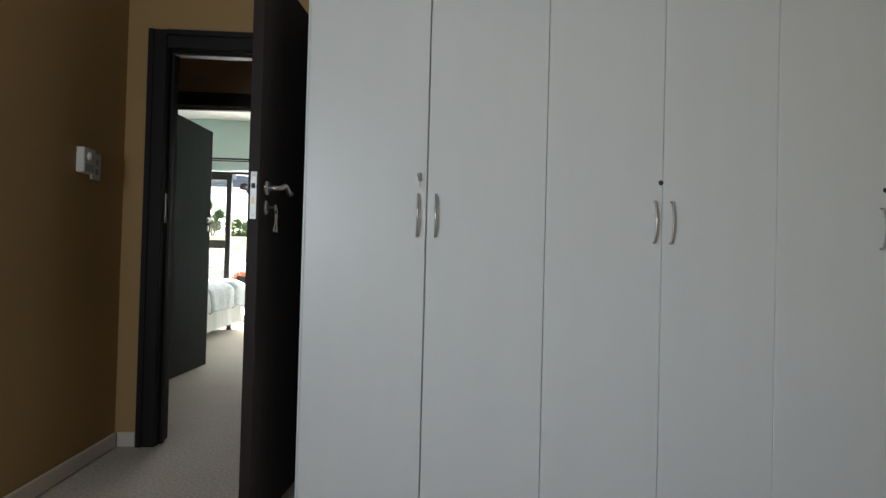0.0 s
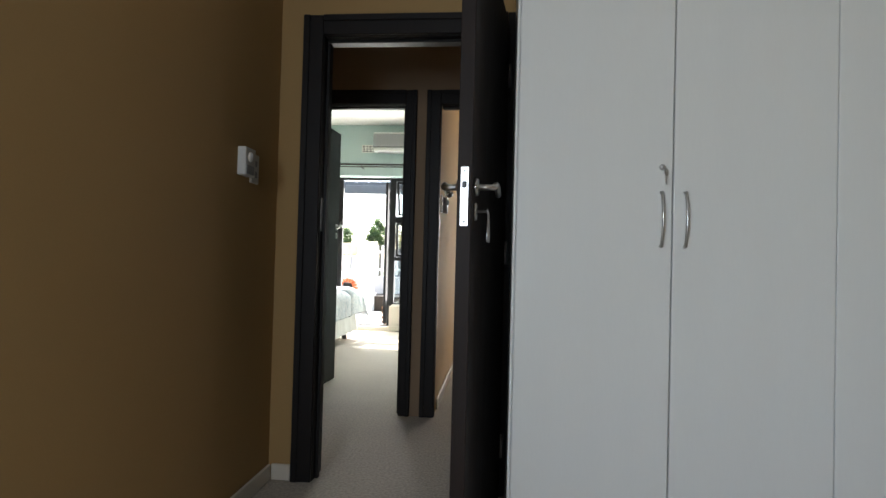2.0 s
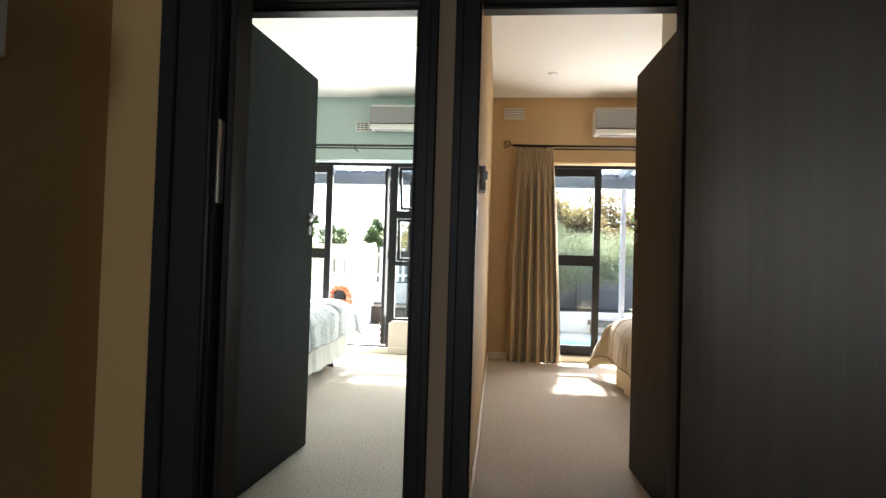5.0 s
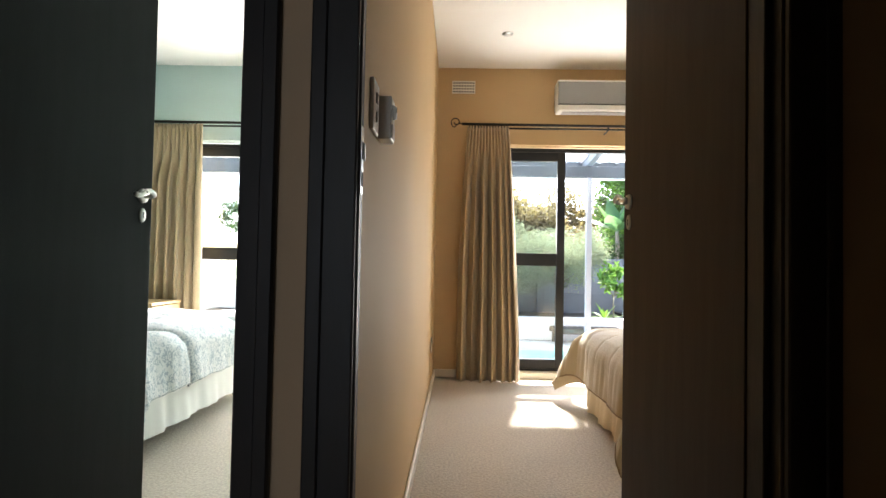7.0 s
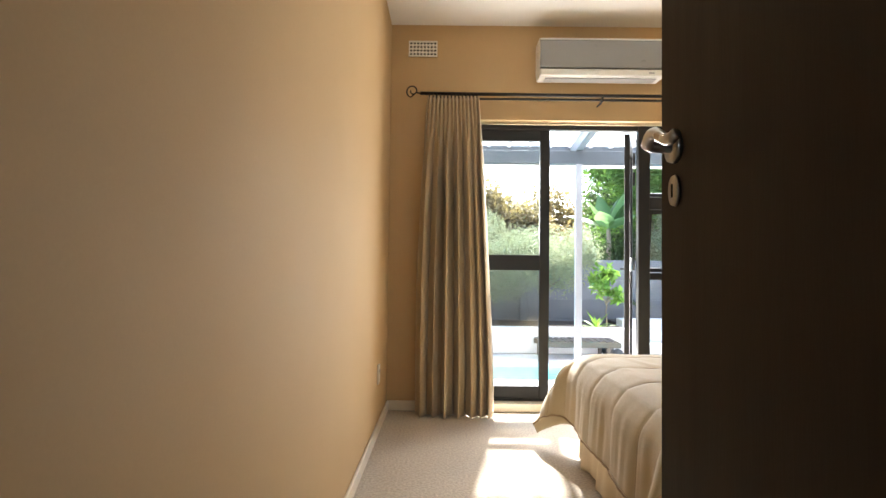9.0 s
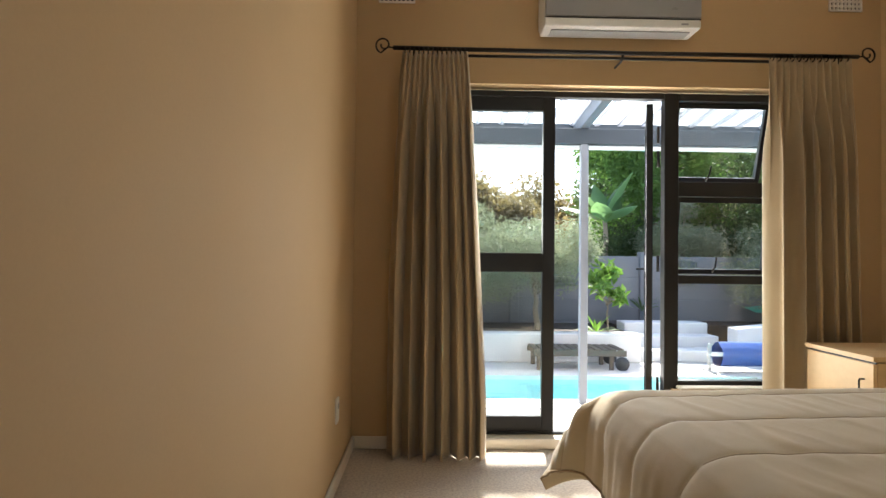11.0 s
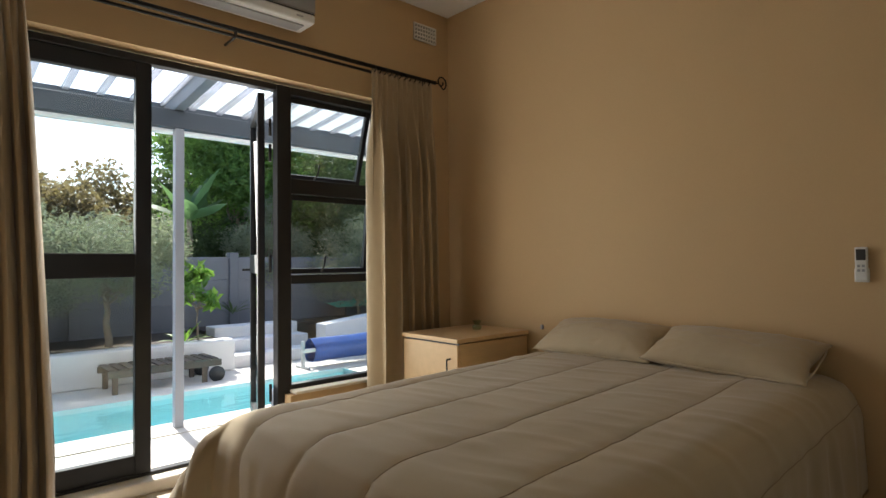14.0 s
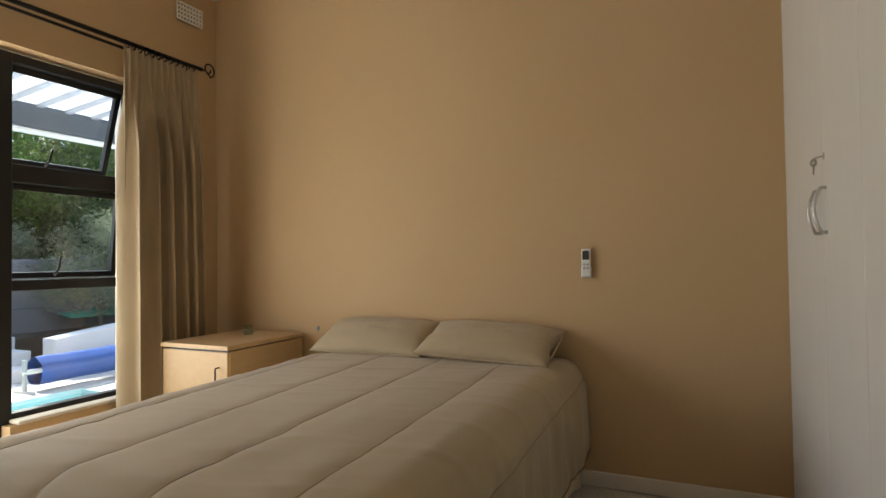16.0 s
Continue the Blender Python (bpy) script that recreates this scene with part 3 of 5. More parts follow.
# bedroom wardrobes look towards the window
CW = 1.863
wardrobe("wardrobe", "white melamine wardrobe with a key hanging in its lock", CW - W, 4.515, Y4 + 0.004, 2, W, True, False, (CW + 0.03,), (CW + 0.03,), 0.075, 0.048, 0.017)
wardrobe("wardrobe", "white melamine wardrobe with bowed steel handles", CW - 3 * W, 4.515, Y4 + 0.004, 2, W, True, True, lift=0.075, inset=0.048, short=0.017)
thing("wardrobe_end_panel", "white filler panel between wardrobe and wall", "panel", bm=boxes((CW + W + 0.002, XR - 0.002, Y4 + 0.004, 4.51, 0.002, H - 0.004)), mat=M["closet"])

# ---- wall fittings ----


def switch_box(name, label, m, half=0.045):
    """A small white wall controller: body with slots, round dial and a lower flap."""
    e = thing(name, label, "wall control", at=m)
    part("body", box(bmesh.new(), -half, half, 0.0, 0.035, -0.055, 0.055, 0.004, 2), M["plastic"], e)
    dl = part("dial", tubes([(0.006, 0.0352, 0.018), (0.006, 0.044, 0.018)], [0.019, 0.016], 20), M["plastic"], e, "round white dial")
    part("pointer", boxes((0.005, 0.007, 0.0442, 0.0452, 0.018, 0.032)), M["plastic_grey"], dl)
    part("flap", boxes((-0.62 * half, 0.88 * half, 0.0352, 0.0375, -0.05, -0.016), bevel=0.001), M["plastic_grey"], e, "grey plastic flap")
    for z in (-0.022, 0.024):
        part("slot", boxes((-half - 0.0006, -half + 0.0002, 0.010, 0.026, z - 0.018, z + 0.018)), M["void"], e, "dark vent slot")
    return e


def switch_plate(name, label, m, dots=2, half=0.036):
    e = thing(name, label, "switch", at=m)
    part("plate", box(bmesh.new(), -half, half, 0.0, 0.010, -0.06, 0.06, 0.003, 2), M["plastic"], e)
    for k in range(dots):
        part("rocker", box(bmesh.new(), -0.011, 0.011, 0.0102, 0.014, 0.008 - 0.045 * k, 0.034 - 0.045 * k, 0.002), M["plastic_grey"], e, "small rocker switch")
    return e


turn_left = pose(0, 0, 0, 0, 0, -90)
switch_box("fan_controller", "white plastic fan controller on the tan wall", pose(-1.03, 2.115, 1.378) @ turn_left)
switch_plate("light_switch", "white light switch plate beside the controller", pose(-1.03, 2.215, 1.366) @ turn_left)
switch_plate("light_switch", "brown-shaded light switch plate by the bedroom door", pose(XL, 3.842, 1.395) @ turn_left, half=0.043)
switch_box("fan_controller", "plastic fan controller on the bedroom wall", pose(XL, 3.965, 1.396) @ turn_left, 0.034)
sk = switch_plate("socket", "white wall socket plate above the skirting", pose(XL, 7.235, 0.37) @ turn_left, 1)


def air_vent(name, label, m, nx, nz, w, h):
    """A pierced plaster ventilation grille."""
    e = thing(name, label, "vent", at=m)
    bm = bmesh.new()
    cx, cz, t = w / nx, h / nz, 0.0050
    for i in range(nx + 1):
        box(bm, -w / 2 + i * cx - t, -w / 2 + i * cx + t, -0.012, -0.001, -h / 2 - t, h / 2 + t)
    for j in range(nz + 1):
        box(bm, -w / 2 - t, w / 2 + t, -0.0125, -0.0015, -h / 2 + j * cz - t, -h / 2 + j * cz + t)
    part("grille", bm, M["vent"], e)
    part("backing", boxes((-w / 2, w / 2, -0.0012, -0.0004, -h / 2, h / 2)), M["void"], e, "dark hollow behind the holes")
    return e


air_vent("air_vent", "cream pierced air vent high on the tan wall", pose(-0.18, YW, 2.688), 8, 4, 0.205, 0.108)
air_vent("air_vent", "cream pierced air vent high on the tan wall", pose(2.525, YW, 2.695), 8, 4, 0.19, 0.108)
air_vent("air_vent", "aqua air vent with dark holes", pose(-1.856, YW, 2.537), 4, 4, 0.185, 0.098)


def air_conditioner(name, label, x0, x1, z0, z1):
    e = thing(name, label, "air conditioner", at=pose((x0 + x1) / 2, YW, z0))
    w, h = x1 - x0, z1 - z0
    part("body", box(bmesh.new(), -w / 2, w / 2, -0.185, -0.002, 0.03, h, 0.018, 3), M["plastic"], e)
    part("front_panel", box(bmesh.new(), -w / 2 + 0.006, w / 2 - 0.006, -0.202, -0.1855, 0.062, h - 0.028, 0.005, 2), M["ac_panel"], e, "silver-grey front panel")
    part("panel_seam", boxes((-w / 2 + 0.004, w / 2 - 0.004, -0.190, -0.1852, 0.056, 0.0615), (-w / 2 + 0.004, w / 2 - 0.004, -0.190, -0.1852, h - 0.0275, h - 0.022)), M["plastic_dark"], e, "dark seam round the panel")
    part("lower_lip", box(bmesh.new(), -w / 2 + 0.004, w / 2 - 0.004, -0.196, -0.02, 0.004, 0.055, 0.012, 3), M["plastic"], e)
    part("flap", box(bmesh.new(), -w / 2 + 0.05, w / 2 - 0.05, -0.150, -0.06, -0.004, 0.0035, 0.002), M["plastic_grey"], e, "grey air flap")
    part("badge", boxes((w / 2 - 0.12, w / 2 - 0.08, -0.1975, -0.1963, 0.022, 0.032)), M["plastic_grey"], e, "small grey badge")
    return e


air_conditioner("air_conditioner", "white wall air conditioner with a silver front panel", 0.66, 1.56, 2.43, 2.715)
air_conditioner("air_conditioner", "white wall air conditioner on the aqua wall", -1.76, -0.88, 2.47, 2.735)


def downlight(x, y):
    e = thing("downlight", "small steel-rimmed recessed ceiling downlight", "ceiling light", group="downlights", at=pose(x, y, H))
    part("rim", tubes([(0, 0, -0.0005), (0, 0, -0.006)], [0.046, 0.040], 24), M["steel"], e)
    part("lamp", tubes([(0, 0, -0.0062), (0, 0, -0.008)], [0.027, 0.024], 20), M["plastic"], e, "pale lamp face")


downlight(0.155, 7.0)
downlight(2.1, 7.0)
downlight(-1.55, 7.0)
downlight(-1.42, 7.0)

# ---- curtains and rods ----


def curtain_rod(name, label, x0, x1, z):
    e = thing(name, label, "curtain rod", at=pose(0, 7.66, z))
    part("rod", tubes([(x0, 0, 0), ((x0 + x1) / 2, 0, -0.006), (x1, 0, 0)], 0.0125, 12), M["iron"], e)
    part("track", tubes([(x0 + 0.06, 0.02, -0.031), (x1 - 0.06, 0.02, -0.031)], 0.0085, 10), M["iron"], e, "thin black lower rod")
    for s, x in ((-1, x0), (1, x1)):
        pts = [(x + s * 0.0, 0, 0), (x + s * 0.03, 0, 0.004)]
        for k in range(1, 26):
            a = math.pi / 2 * 0 + k / 25 * 2.6 * math.pi
            r = 0.05 * (1 - 0.74 * k / 25)
            pts.append((x + s * (0.055 + r * math.sin(a) * 1.0), 0, 0.05 - r * math.cos(a) - 0.035))
        part("finial", tubes(pts, 0.005, 8), M["iron"], e, "wrought-iron scroll end")
    for x in (x0 + 0.12, (x0 + x1) / 2 - 0.03, x1 - 0.12):
        part("bracket", tubes([(x, 0.138, -0.045), (x, 0.05, -0.045), (x, 0.0, -0.04), (x, 0, -0.012)], [0.007, 0.007, 0.007, 0.009], 8), M["iron"], e)
    return e


def curtain(name, label, xa0, xa1, xb0, xb1, z0, z1, folds, seed):
    """A pleated curtain: pinched at the heading, hanging in uneven folds."""
    rnd = random.Random(seed)
    cuts = [0.0]
    for _ in range(folds):
        cuts.append(cuts[-1] + rnd.uniform(0.65, 1.4))
    cuts = [c / cuts[-1] for c in cuts]
    am = [rnd.uniform(0.65, 1.3) for _ in range(folds + 1)]
    pleats = folds * 2

    def fn(u, v):
        k = max(i for i in range(folds) if cuts[i] <= u + 1e-9)
        f = (u - cuts[k]) / (cuts[k + 1] - cuts[k])
        amp = am[k] * (1 - f) + am[k + 1] * f
        drop = 1 - v
        g = min(1.0, max(0.0, (drop - 0.05) / 0.22))
        g = g * g * (3 - 2 * g)
        w = min(1.0, drop * 1.15) ** 0.85
        w = w * u + (1 - u) * min(1.0, drop * 1.7) ** 0.7
        x = (xa0 + (xa1 - xa0) * u) * (1 - w) + (xb0 + (xb1 - xb0) * u) * w
        wander = 0.25 * math.sin(2.3 * drop + 5 * k)
        a = math.tau * f + wander * g
        top = 0.012 * math.sin(math.tau * u * pleats) * (1 - 0.7 * g)
        y = g * 0.066 * amp * (math.sin(a) + 0.22 * math.sin(2 * a + k)) + top + 0.008 * math.sin(2.1 * drop + 4 * u)
        x += g * 0.016 * amp * math.sin(2 * a + 0.6)
        return (x, y, z0 + (z1 - z0) * v)

    e = thing(name, label, "curtain", at=pose(0, 7.655, 0))
    cl = part("cloth", sheet(bmesh.new(), folds * 22, 50, fn), M["curtain"], e)
    thick(cl, 0.004)
    for i in range(pleats):
        x = xa0 + (xa1 - xa0) * (i + 0.5) / pleats
        rr = [(x, 0.019 * math.sin(k * math.tau / 14) + 0.004, z1 + 0.006 + 0.019 * math.cos(k * math.tau / 14)) for k in range(15)]
        part("ring", tubes(rr, 0.0035, 6), M["iron"], e, "black curtain ring")
    return e


curtain_rod("curtain_rod", "black wrought-iron curtain rod with scroll ends", -0.19, 2.50, 2.312)
curtain("curtain", "taupe pleated curtain drawn to the side", -0.135, 0.232, -0.205, 0.345, 0.005, 2.292, 7, 3)
curtain("curtain", "taupe pleated curtain drawn to the side", 1.975, 2.45, 1.985, 2.50, 0.006, 2.292, 6, 8)
curtain_rod("curtain_rod", "black curtain rod on the aqua wall", -3.12, -0.66, 2.30)
curtain("curtain", "taupe pleated curtain drawn to the side", -3.03, -2.56, -3.05, -2.54, 0.012, 2.28, 6, 5)

# ---- glazed door and window units ----


def pane(bm_args, parent, name="pane"):
    p = part(name, boxes(bm_args), M["glass"], parent, "clear glass pane")
    p.visible_shadow = False
    return p


def frame_rect(x0, x1, y0, y1, z0, z1, l, r, b, t):
    return boxes((x0, x0 + l, y0, y1, z0, z1), (x1 - r, x1, y0, y1, z0, z1), (x0 + l, x1 - r, y0, y1, z0, z0 + b), (x0 + l, x1 - r, y0, y1, z1 - t, z1), bevel=0.002)


def glazed_unit(n, s, label):
    """Charcoal aluminium unit: a fixed glazed leaf, an outward-opened leaf, and a window of two awning sashes over a fixed pane."""
    e = thing(f"window_{n}", label, "window", kind="structure", at=pose(s, 0, 0))
    y0, y1 = 7.87, 7.93
    zb, zt = 0.066, 2.143
    part("window_frame", boxes((UX0 + 0.002, UX0 + 0.05, y0, y1, zb, zt), (UX0 + 0.05, UXP - 0.045, y0, y1, zt - 0.036, zt), (UXP - 0.043, UXP + 0.045, y0, y1, zb, zt), (UXP + 0.045, UX1 - 0.05, y0, y1, zt - 0.045, zt), (UX1 - 0.05, UX1 - 0.002, y0, y1, 0.345, zt),
                               (UXP + 0.045, UX1 - 0.05, y0, y1, 0.347, 0.392), (UXP + 0.045, UX1 - 0.05, y0, y1, 1.513, 1.602), (UXP + 0.045, UX1 - 0.05, y0, y1, 0.98, 1.032), bevel=0.003), M["alu"], e)
    part("track", boxes((UX0 + 0.05, UXP - 0.045, y0 + 0.005, y1 - 0.005, 0.063, 0.078), bevel=0.002), M["alu"], e)
    fx0, fx1 = UX0 + 0.052, 0.788
    lf = part("fixed_leaf", boxes((fx0, fx0 + 0.07, y0 + 0.006, y1 - 0.01, 0.08, 2.105), (fx1 - 0.073, fx1, y0 + 0.006, y1 - 0.01, 0.08, 2.105), (fx0 + 0.07, fx1 - 0.073, y0 + 0.006, y1 - 0.01, 0.08, 0.172), (fx0 + 0.07, fx1 - 0.073, y0 + 0.006, y1 - 0.01, 1.04, 1.156), (fx0 + 0.07, fx1 - 0.073, y0 + 0.006, y1 - 0.01, 2.022, 2.105), bevel=0.003), M["alu"], e)
    pane((fx0 + 0.065, fx1 - 0.068, y0 + 0.024, y0 + 0.029, 0.168, 1.044), lf)
    pane((fx0 + 0.065, fx1 - 0.068, y0 + 0.024, y0 + 0.029, 1.152, 2.026), lf)
    # opened leaf
    w = 0.655
    ol = part("open_leaf", boxes((0.0, 0.07, 0.0, 0.04, 0.085, 2.10), (w - 0.07, w, 0.0, 0.04, 0.085, 2.10), (0.07, w - 0.07, 0.0, 0.04, 0.085, 0.178), (0.07, w - 0.07, 0.0, 0.04, 1.04, 1.156), (0.07, w - 0.07, 0.0, 0.04, 2.02, 2.10), bevel=0.003), M["alu"], e, "charcoal glazed leaf folded outwards")
    ol.matrix_basis = pose(1.415, 7.945, 0, 0, 0, 70)
    pane((0.065, w - 0.065, 0.018, 0.023, 0.172, 1.046), ol)
    pane((0.065, w - 0.065, 0.018, 0.023, 1.15, 2.026), ol)
    part("lever", tubes([(w - 0.03, 0.042, 1.06), (w - 0.03, 0.085, 1.06), (w - 0.13, 0.09, 1.06)], 0.008, 8), M["iron"], ol, "black lever handle")
    for z in (0.35, 1.1, 1.75, 1.9):
        part("hinge", tubes([(UXP - 0.055, 7.938, z - 0.05), (UXP - 0.055, 7.938, z + 0.05)], 0.009, 8), M["iron"], e, "black hinge")
    # awning sashes hung at their top edge
    sx0, sx1 = UXP + 0.047, UX1 - 0.052
    for za, zc, ang in ((1.604, 2.096, 17), (1.034, 1.511, 7)):
        h = zc - za
        sb = boxes((sx0, sx0 + 0.03, 0.0, 0.032, -h, 0), (sx1 - 0.03, sx1, 0.0, 0.032, -h, 0), (sx0 + 0.03, sx1 - 0.03, 0.0, 0.032, -h, -h + 0.03), (sx0 + 0.03, sx1 - 0.03, 0.0, 0.032, -0.032, 0), bevel=0.002)
        sa = part("awning_sash", sb, M["alu"], e, "charcoal top-hung sash pushed open")
        sa.matrix_basis = pose(0, 7.915, zc, ang, 0, 0)
        pane((sx0 + 0.026, sx1 - 0.026, 0.014, 0.019, -h + 0.026, -0.028), sa)
        xm = (sx0 + sx1) / 2 - 0.05
        part("stay", tubes([(xm, -0.004, -h + 0.012), (xm + 0.012, -0.02, -h + 0.05), (xm + 0.02, -0.012, -h + 0.11)], 0.006, 8), M["iron"], sa, "black peg stay")
    pane((UXP + 0.04, UX1 - 0.045, y0 + 0.026, y0 + 0.031, 0.388, 0.984), e)
    return e


glazed_unit(1, 0, "charcoal aluminium glazed door and window, one leaf standing open")
glazed_unit(2, UNIT_B, "charcoal aluminium glazed door and window of the guest room")

# ---- bedroom furniture ----


def soft_noise(x, y, z, s):
    return noise.noise(Vector((x * s, y * s, z * s)))


def drape(x0, x1, y0, y1, top, over_side, over_foot, seams, foot, seed, puff=0.006, flare=0.62, r=0.07, skew=0.0):
    """The surface of a quilt over a bed: stitched channels on top, hanging over both sides and the foot. foot: -1 at x0, +1 at x1 (the other end is the head).
    Gives fn(u, v) for u across and v along, and the u of each seam."""
    full = y1 - y0 + 2 * over_side

    def fn(u, v):
        s = -over_side + full * u
        t = -over_foot + (x1 - x0 + over_foot) * v
        a = max(0.0, -s, s - (y1 - y0))
        sgn = -1 if s < 0 else 1
        b = max(0.0, -t)
        ln = math.hypot(a, b)
        cy = y0 + min(max(s, 0), y1 - y0)
        cx = (x0 + max(t, 0)) if foot < 0 else (x1 - max(t, 0))
        run = skew * max(0.0, t)
        seam = min(abs(y0 + s - run - q) for q in seams)
        ch = 1 - math.exp(-(seam / 0.018) ** 1.1)
        z = top + 0.03 * max(0.0, t) / (x1 - x0) + puff * ch + 0.005 * soft_noise(cx, cy, seed, 3.0) * ch
        pucker = math.exp(-(seam / 0.07) ** 2)
        z += 0.0040 * soft_noise(cx * 2.4, cy * 0.6, seed + 3, 6.0) * pucker
        z += 0.013 * soft_noise(cx * 0.6, cy * 1.3, seed + 7, 6.0) * abs(soft_noise(cx, cy, seed + 9, 2.0))
        z += 0.007 * max(0.0, soft_noise(cx * 3.2 + 0.8 * cy, cy * 0.55, seed + 15, 5.0)) * min(1.0, seam / 0.05)
        if ln <= 0:
            edge = min(min(s, y1 - y0 - s), t)
            if edge < r:
                z -= 0.022 * (r / 0.07) * (1 - edge / r) ** 2
            return (cx, cy, z)
        z -= 0.022 * (r / 0.07)
        dy, dx = sgn * a / ln, foot * b / ln
        bend = min(ln, r)
        out = 0.055 * math.sin(min(math.pi / 2, ln / r))
        down = ln - 0.35 * bend
        lay = (cx + cy) if b == 0 else y0 + s
        fold = (0.008 * math.sin(9 * lay + 4 * soft_noise(cx, cy, seed, 2.0)) + 0.010 * soft_noise(lay * 5, ln * 0.8, seed + 4, 3.0)) * min(1, down / 0.2)
        corner = min(a, b) / (ln + 1e-6)
        out += fold + flare * corner * ln + 0.02 * min(1, down / 0.35) + puff * (ch - 1)
        return (cx + dx * out, cy + dy * out, max(0.05, z - down * (1 - 0.16 * corner)))

    def line(q):
        def at(v):
            run = skew * max(0.0, -over_foot + (x1 - x0 + over_foot) * v)
            return fn((q + run - y0 + over_side) / full, v)
        return at

    return fn, [line(q) for q in seams if 0.02 < (q - y0 + over_side) / full < 0.95]


def quilt_thing(name, label, cloth, surface, stitch=None, hem=None):
    fn, lines = surface
    e = thing(name, label, "bedspread", at=pose(0, 0, 0))
    c = thick(part("cloth", sheet(bmesh.new(), 240, 190, fn), cloth, e), 0.010, -1.0)
    if stitch:
        for line in lines:
            part("stitching", tubes([(p[0], p[1], p[2] + 0.0005) for p in (line(0.004 + 0.992 * k / 110) for k in range(111))], 0.0019, 5), stitch, e, "dark line of stitching")
    if hem:
        rim = [fn(0.0, 1 - k / 60) for k in range(60)] + [fn(k / 100, 0.0) for k in range(100)] + [fn(1.0, k / 60) for k in range(61)]
        part("hem_piping", tubes(rim, 0.0055, 6), hem, e, "brown piping along the hem")
    return e, c


def pillow(name, label, m, w, d, h, seed, mat):
    """A soft pillow with pinched corners and a crumpled face; w along y, d along x."""
    bm = bmesh.new()

    def side(sg):
        def fn(u, v):
            x, y = (u - 0.5) * 2, (v - 0.5) * 2
            e = max(0.0, (1 - abs(x) ** 2.0) * (1 - abs(y) ** 3.0))
            pinch = 1 - 0.10 * (1 - abs(x * y)) * max(abs(x), abs(y)) ** 6
            z = sg * h / 2 * e ** 0.55 + 0.012 * e * soft_noise(x, y, seed, 2.6) + 0.006 * soft_noise(x, y, seed + 5, 7) * min(1, e * 4)
            z += sg * 0.007 * soft_noise(x * 0.5, y * 4.5, seed + 8, 2.2) * max(0.0, -x) ** 1.5 * min(1, e * 5)
            return (x * d / 2 * pinch, y * w / 2 * pinch, z)
        return fn

    sheet(bm, 34, 46, side(1))
    sheet(bm, 34, 46, side(-1))
    bmesh.ops.remove_doubles(bm, verts=bm.verts, dist=0.002)
    e = thing(name, label, "pillow", group="bed pillows", at=m)
    part("case", bm, mat, e)
    rim = [(d / 2 * 0.985 * math.copysign(abs(math.cos(q)) ** 0.35, math.cos(q)) , w / 2 * 0.985 * math.copysign(abs(math.sin(q)) ** 0.35, math.sin(q)), 0.0) for q in (k * math.tau / 60 + 0.05 for k in range(61))]
    part("piping", tubes(rim, 0.004, 6), mat, e)
    return e


BX, BY0, BY1, BT = 0.76, 5.42, 6.80, 0.585
bed = thing("bed", "double bed base and mattress under a sand-coloured comforter", "bed", at=pose(0, 0, 0))
part("base", box(bmesh.new(), BX + 0.02, XR - 0.03, BY0 + 0.02, BY1 - 0.02, 0.10, 0.32, 0.02, 2), M["valance"], bed)
part("mattress", box(bmesh.new(), BX + 0.01, XR - 0.03, BY0 + 0.01, BY1 - 0.01, 0.322, BT - 0.02, 0.05, 3), M["valance"], bed)
for x in (BX + 0.12, XR - 0.15):
    for y in (BY0 + 0.12, BY1 - 0.12):
        part("leg", tubes([(x, y, 0.001), (x, y, 0.105)], [0.022, 0.028], 12), M["plastic_dark"], bed)


def skirt_fn(x0, x1, y0, y1, z1, sx, amp=0.016):
    """Gathered cloth along the foot and the two sides, from the head round the foot; sx: +1 if the head lies at x1."""
    la, lb = x1 - x0, y1 - y0
    total = 2 * la + lb

    def fn(u, v):
        s = u * total
        if s < la:
            px, py, nx, ny = (x1 - s, y0, 0, -1) if sx > 0 else (x0 + s, y0, 0, -1)
        elif s < la + lb:
            px, py, nx, ny = (x0 if sx > 0 else x1, y0 + s - la, -sx, 0)
        else:
            q = s - la - lb
            px, py, nx, ny = (x0 + q, y1, 0, 1) if sx > 0 else (x1 - q, y1, 0, 1)
        w = (1 - v)
        o = amp * w * (math.sin(s * 21 + 3 * soft_noise(s, 0, 0, 1.5)) + 0.4 * math.sin(s * 47)) + 0.025 * w
        return (px + nx * o, py + ny * o, 0.012 + (z1 - 0.012) * v)

    return fn


part("valance", sheet(bmesh.new(), 260, 8, skirt_fn(BX + 0.015, XR - 0.03, BY0 + 0.015, BY1 - 0.015, 0.33, 1)), M["valance"], bed, "cream gathered valance down to the carpet")
SEAMS = (4.9, 5.25, 5.635, 5.965, 6.295, 6.625, 6.955)
quilt_thing("comforter", "sand-coloured comforter with stitched channels, hanging over the bed", M["quilt"], drape(BX, XR - 0.02, BY0, BY1, BT, 0.44, 0.37, SEAMS, -1, 2.0, 0.005, 0.62, 0.11, 0.035), M["stitch"], M["piping"])
pillow("pillow", "beige pillow against the tan wall", pose(2.592, 6.465, BT + 0.105, 0, -24, 1), 0.68, 0.34, 0.15, 1.0, M["pillow"])
pillow("pillow", "beige pillow overlapping its neighbour against the wall", pose(2.585, 5.815, BT + 0.108, 2, -22, -3), 0.70, 0.34, 0.15, 4.0, M["pillow"])

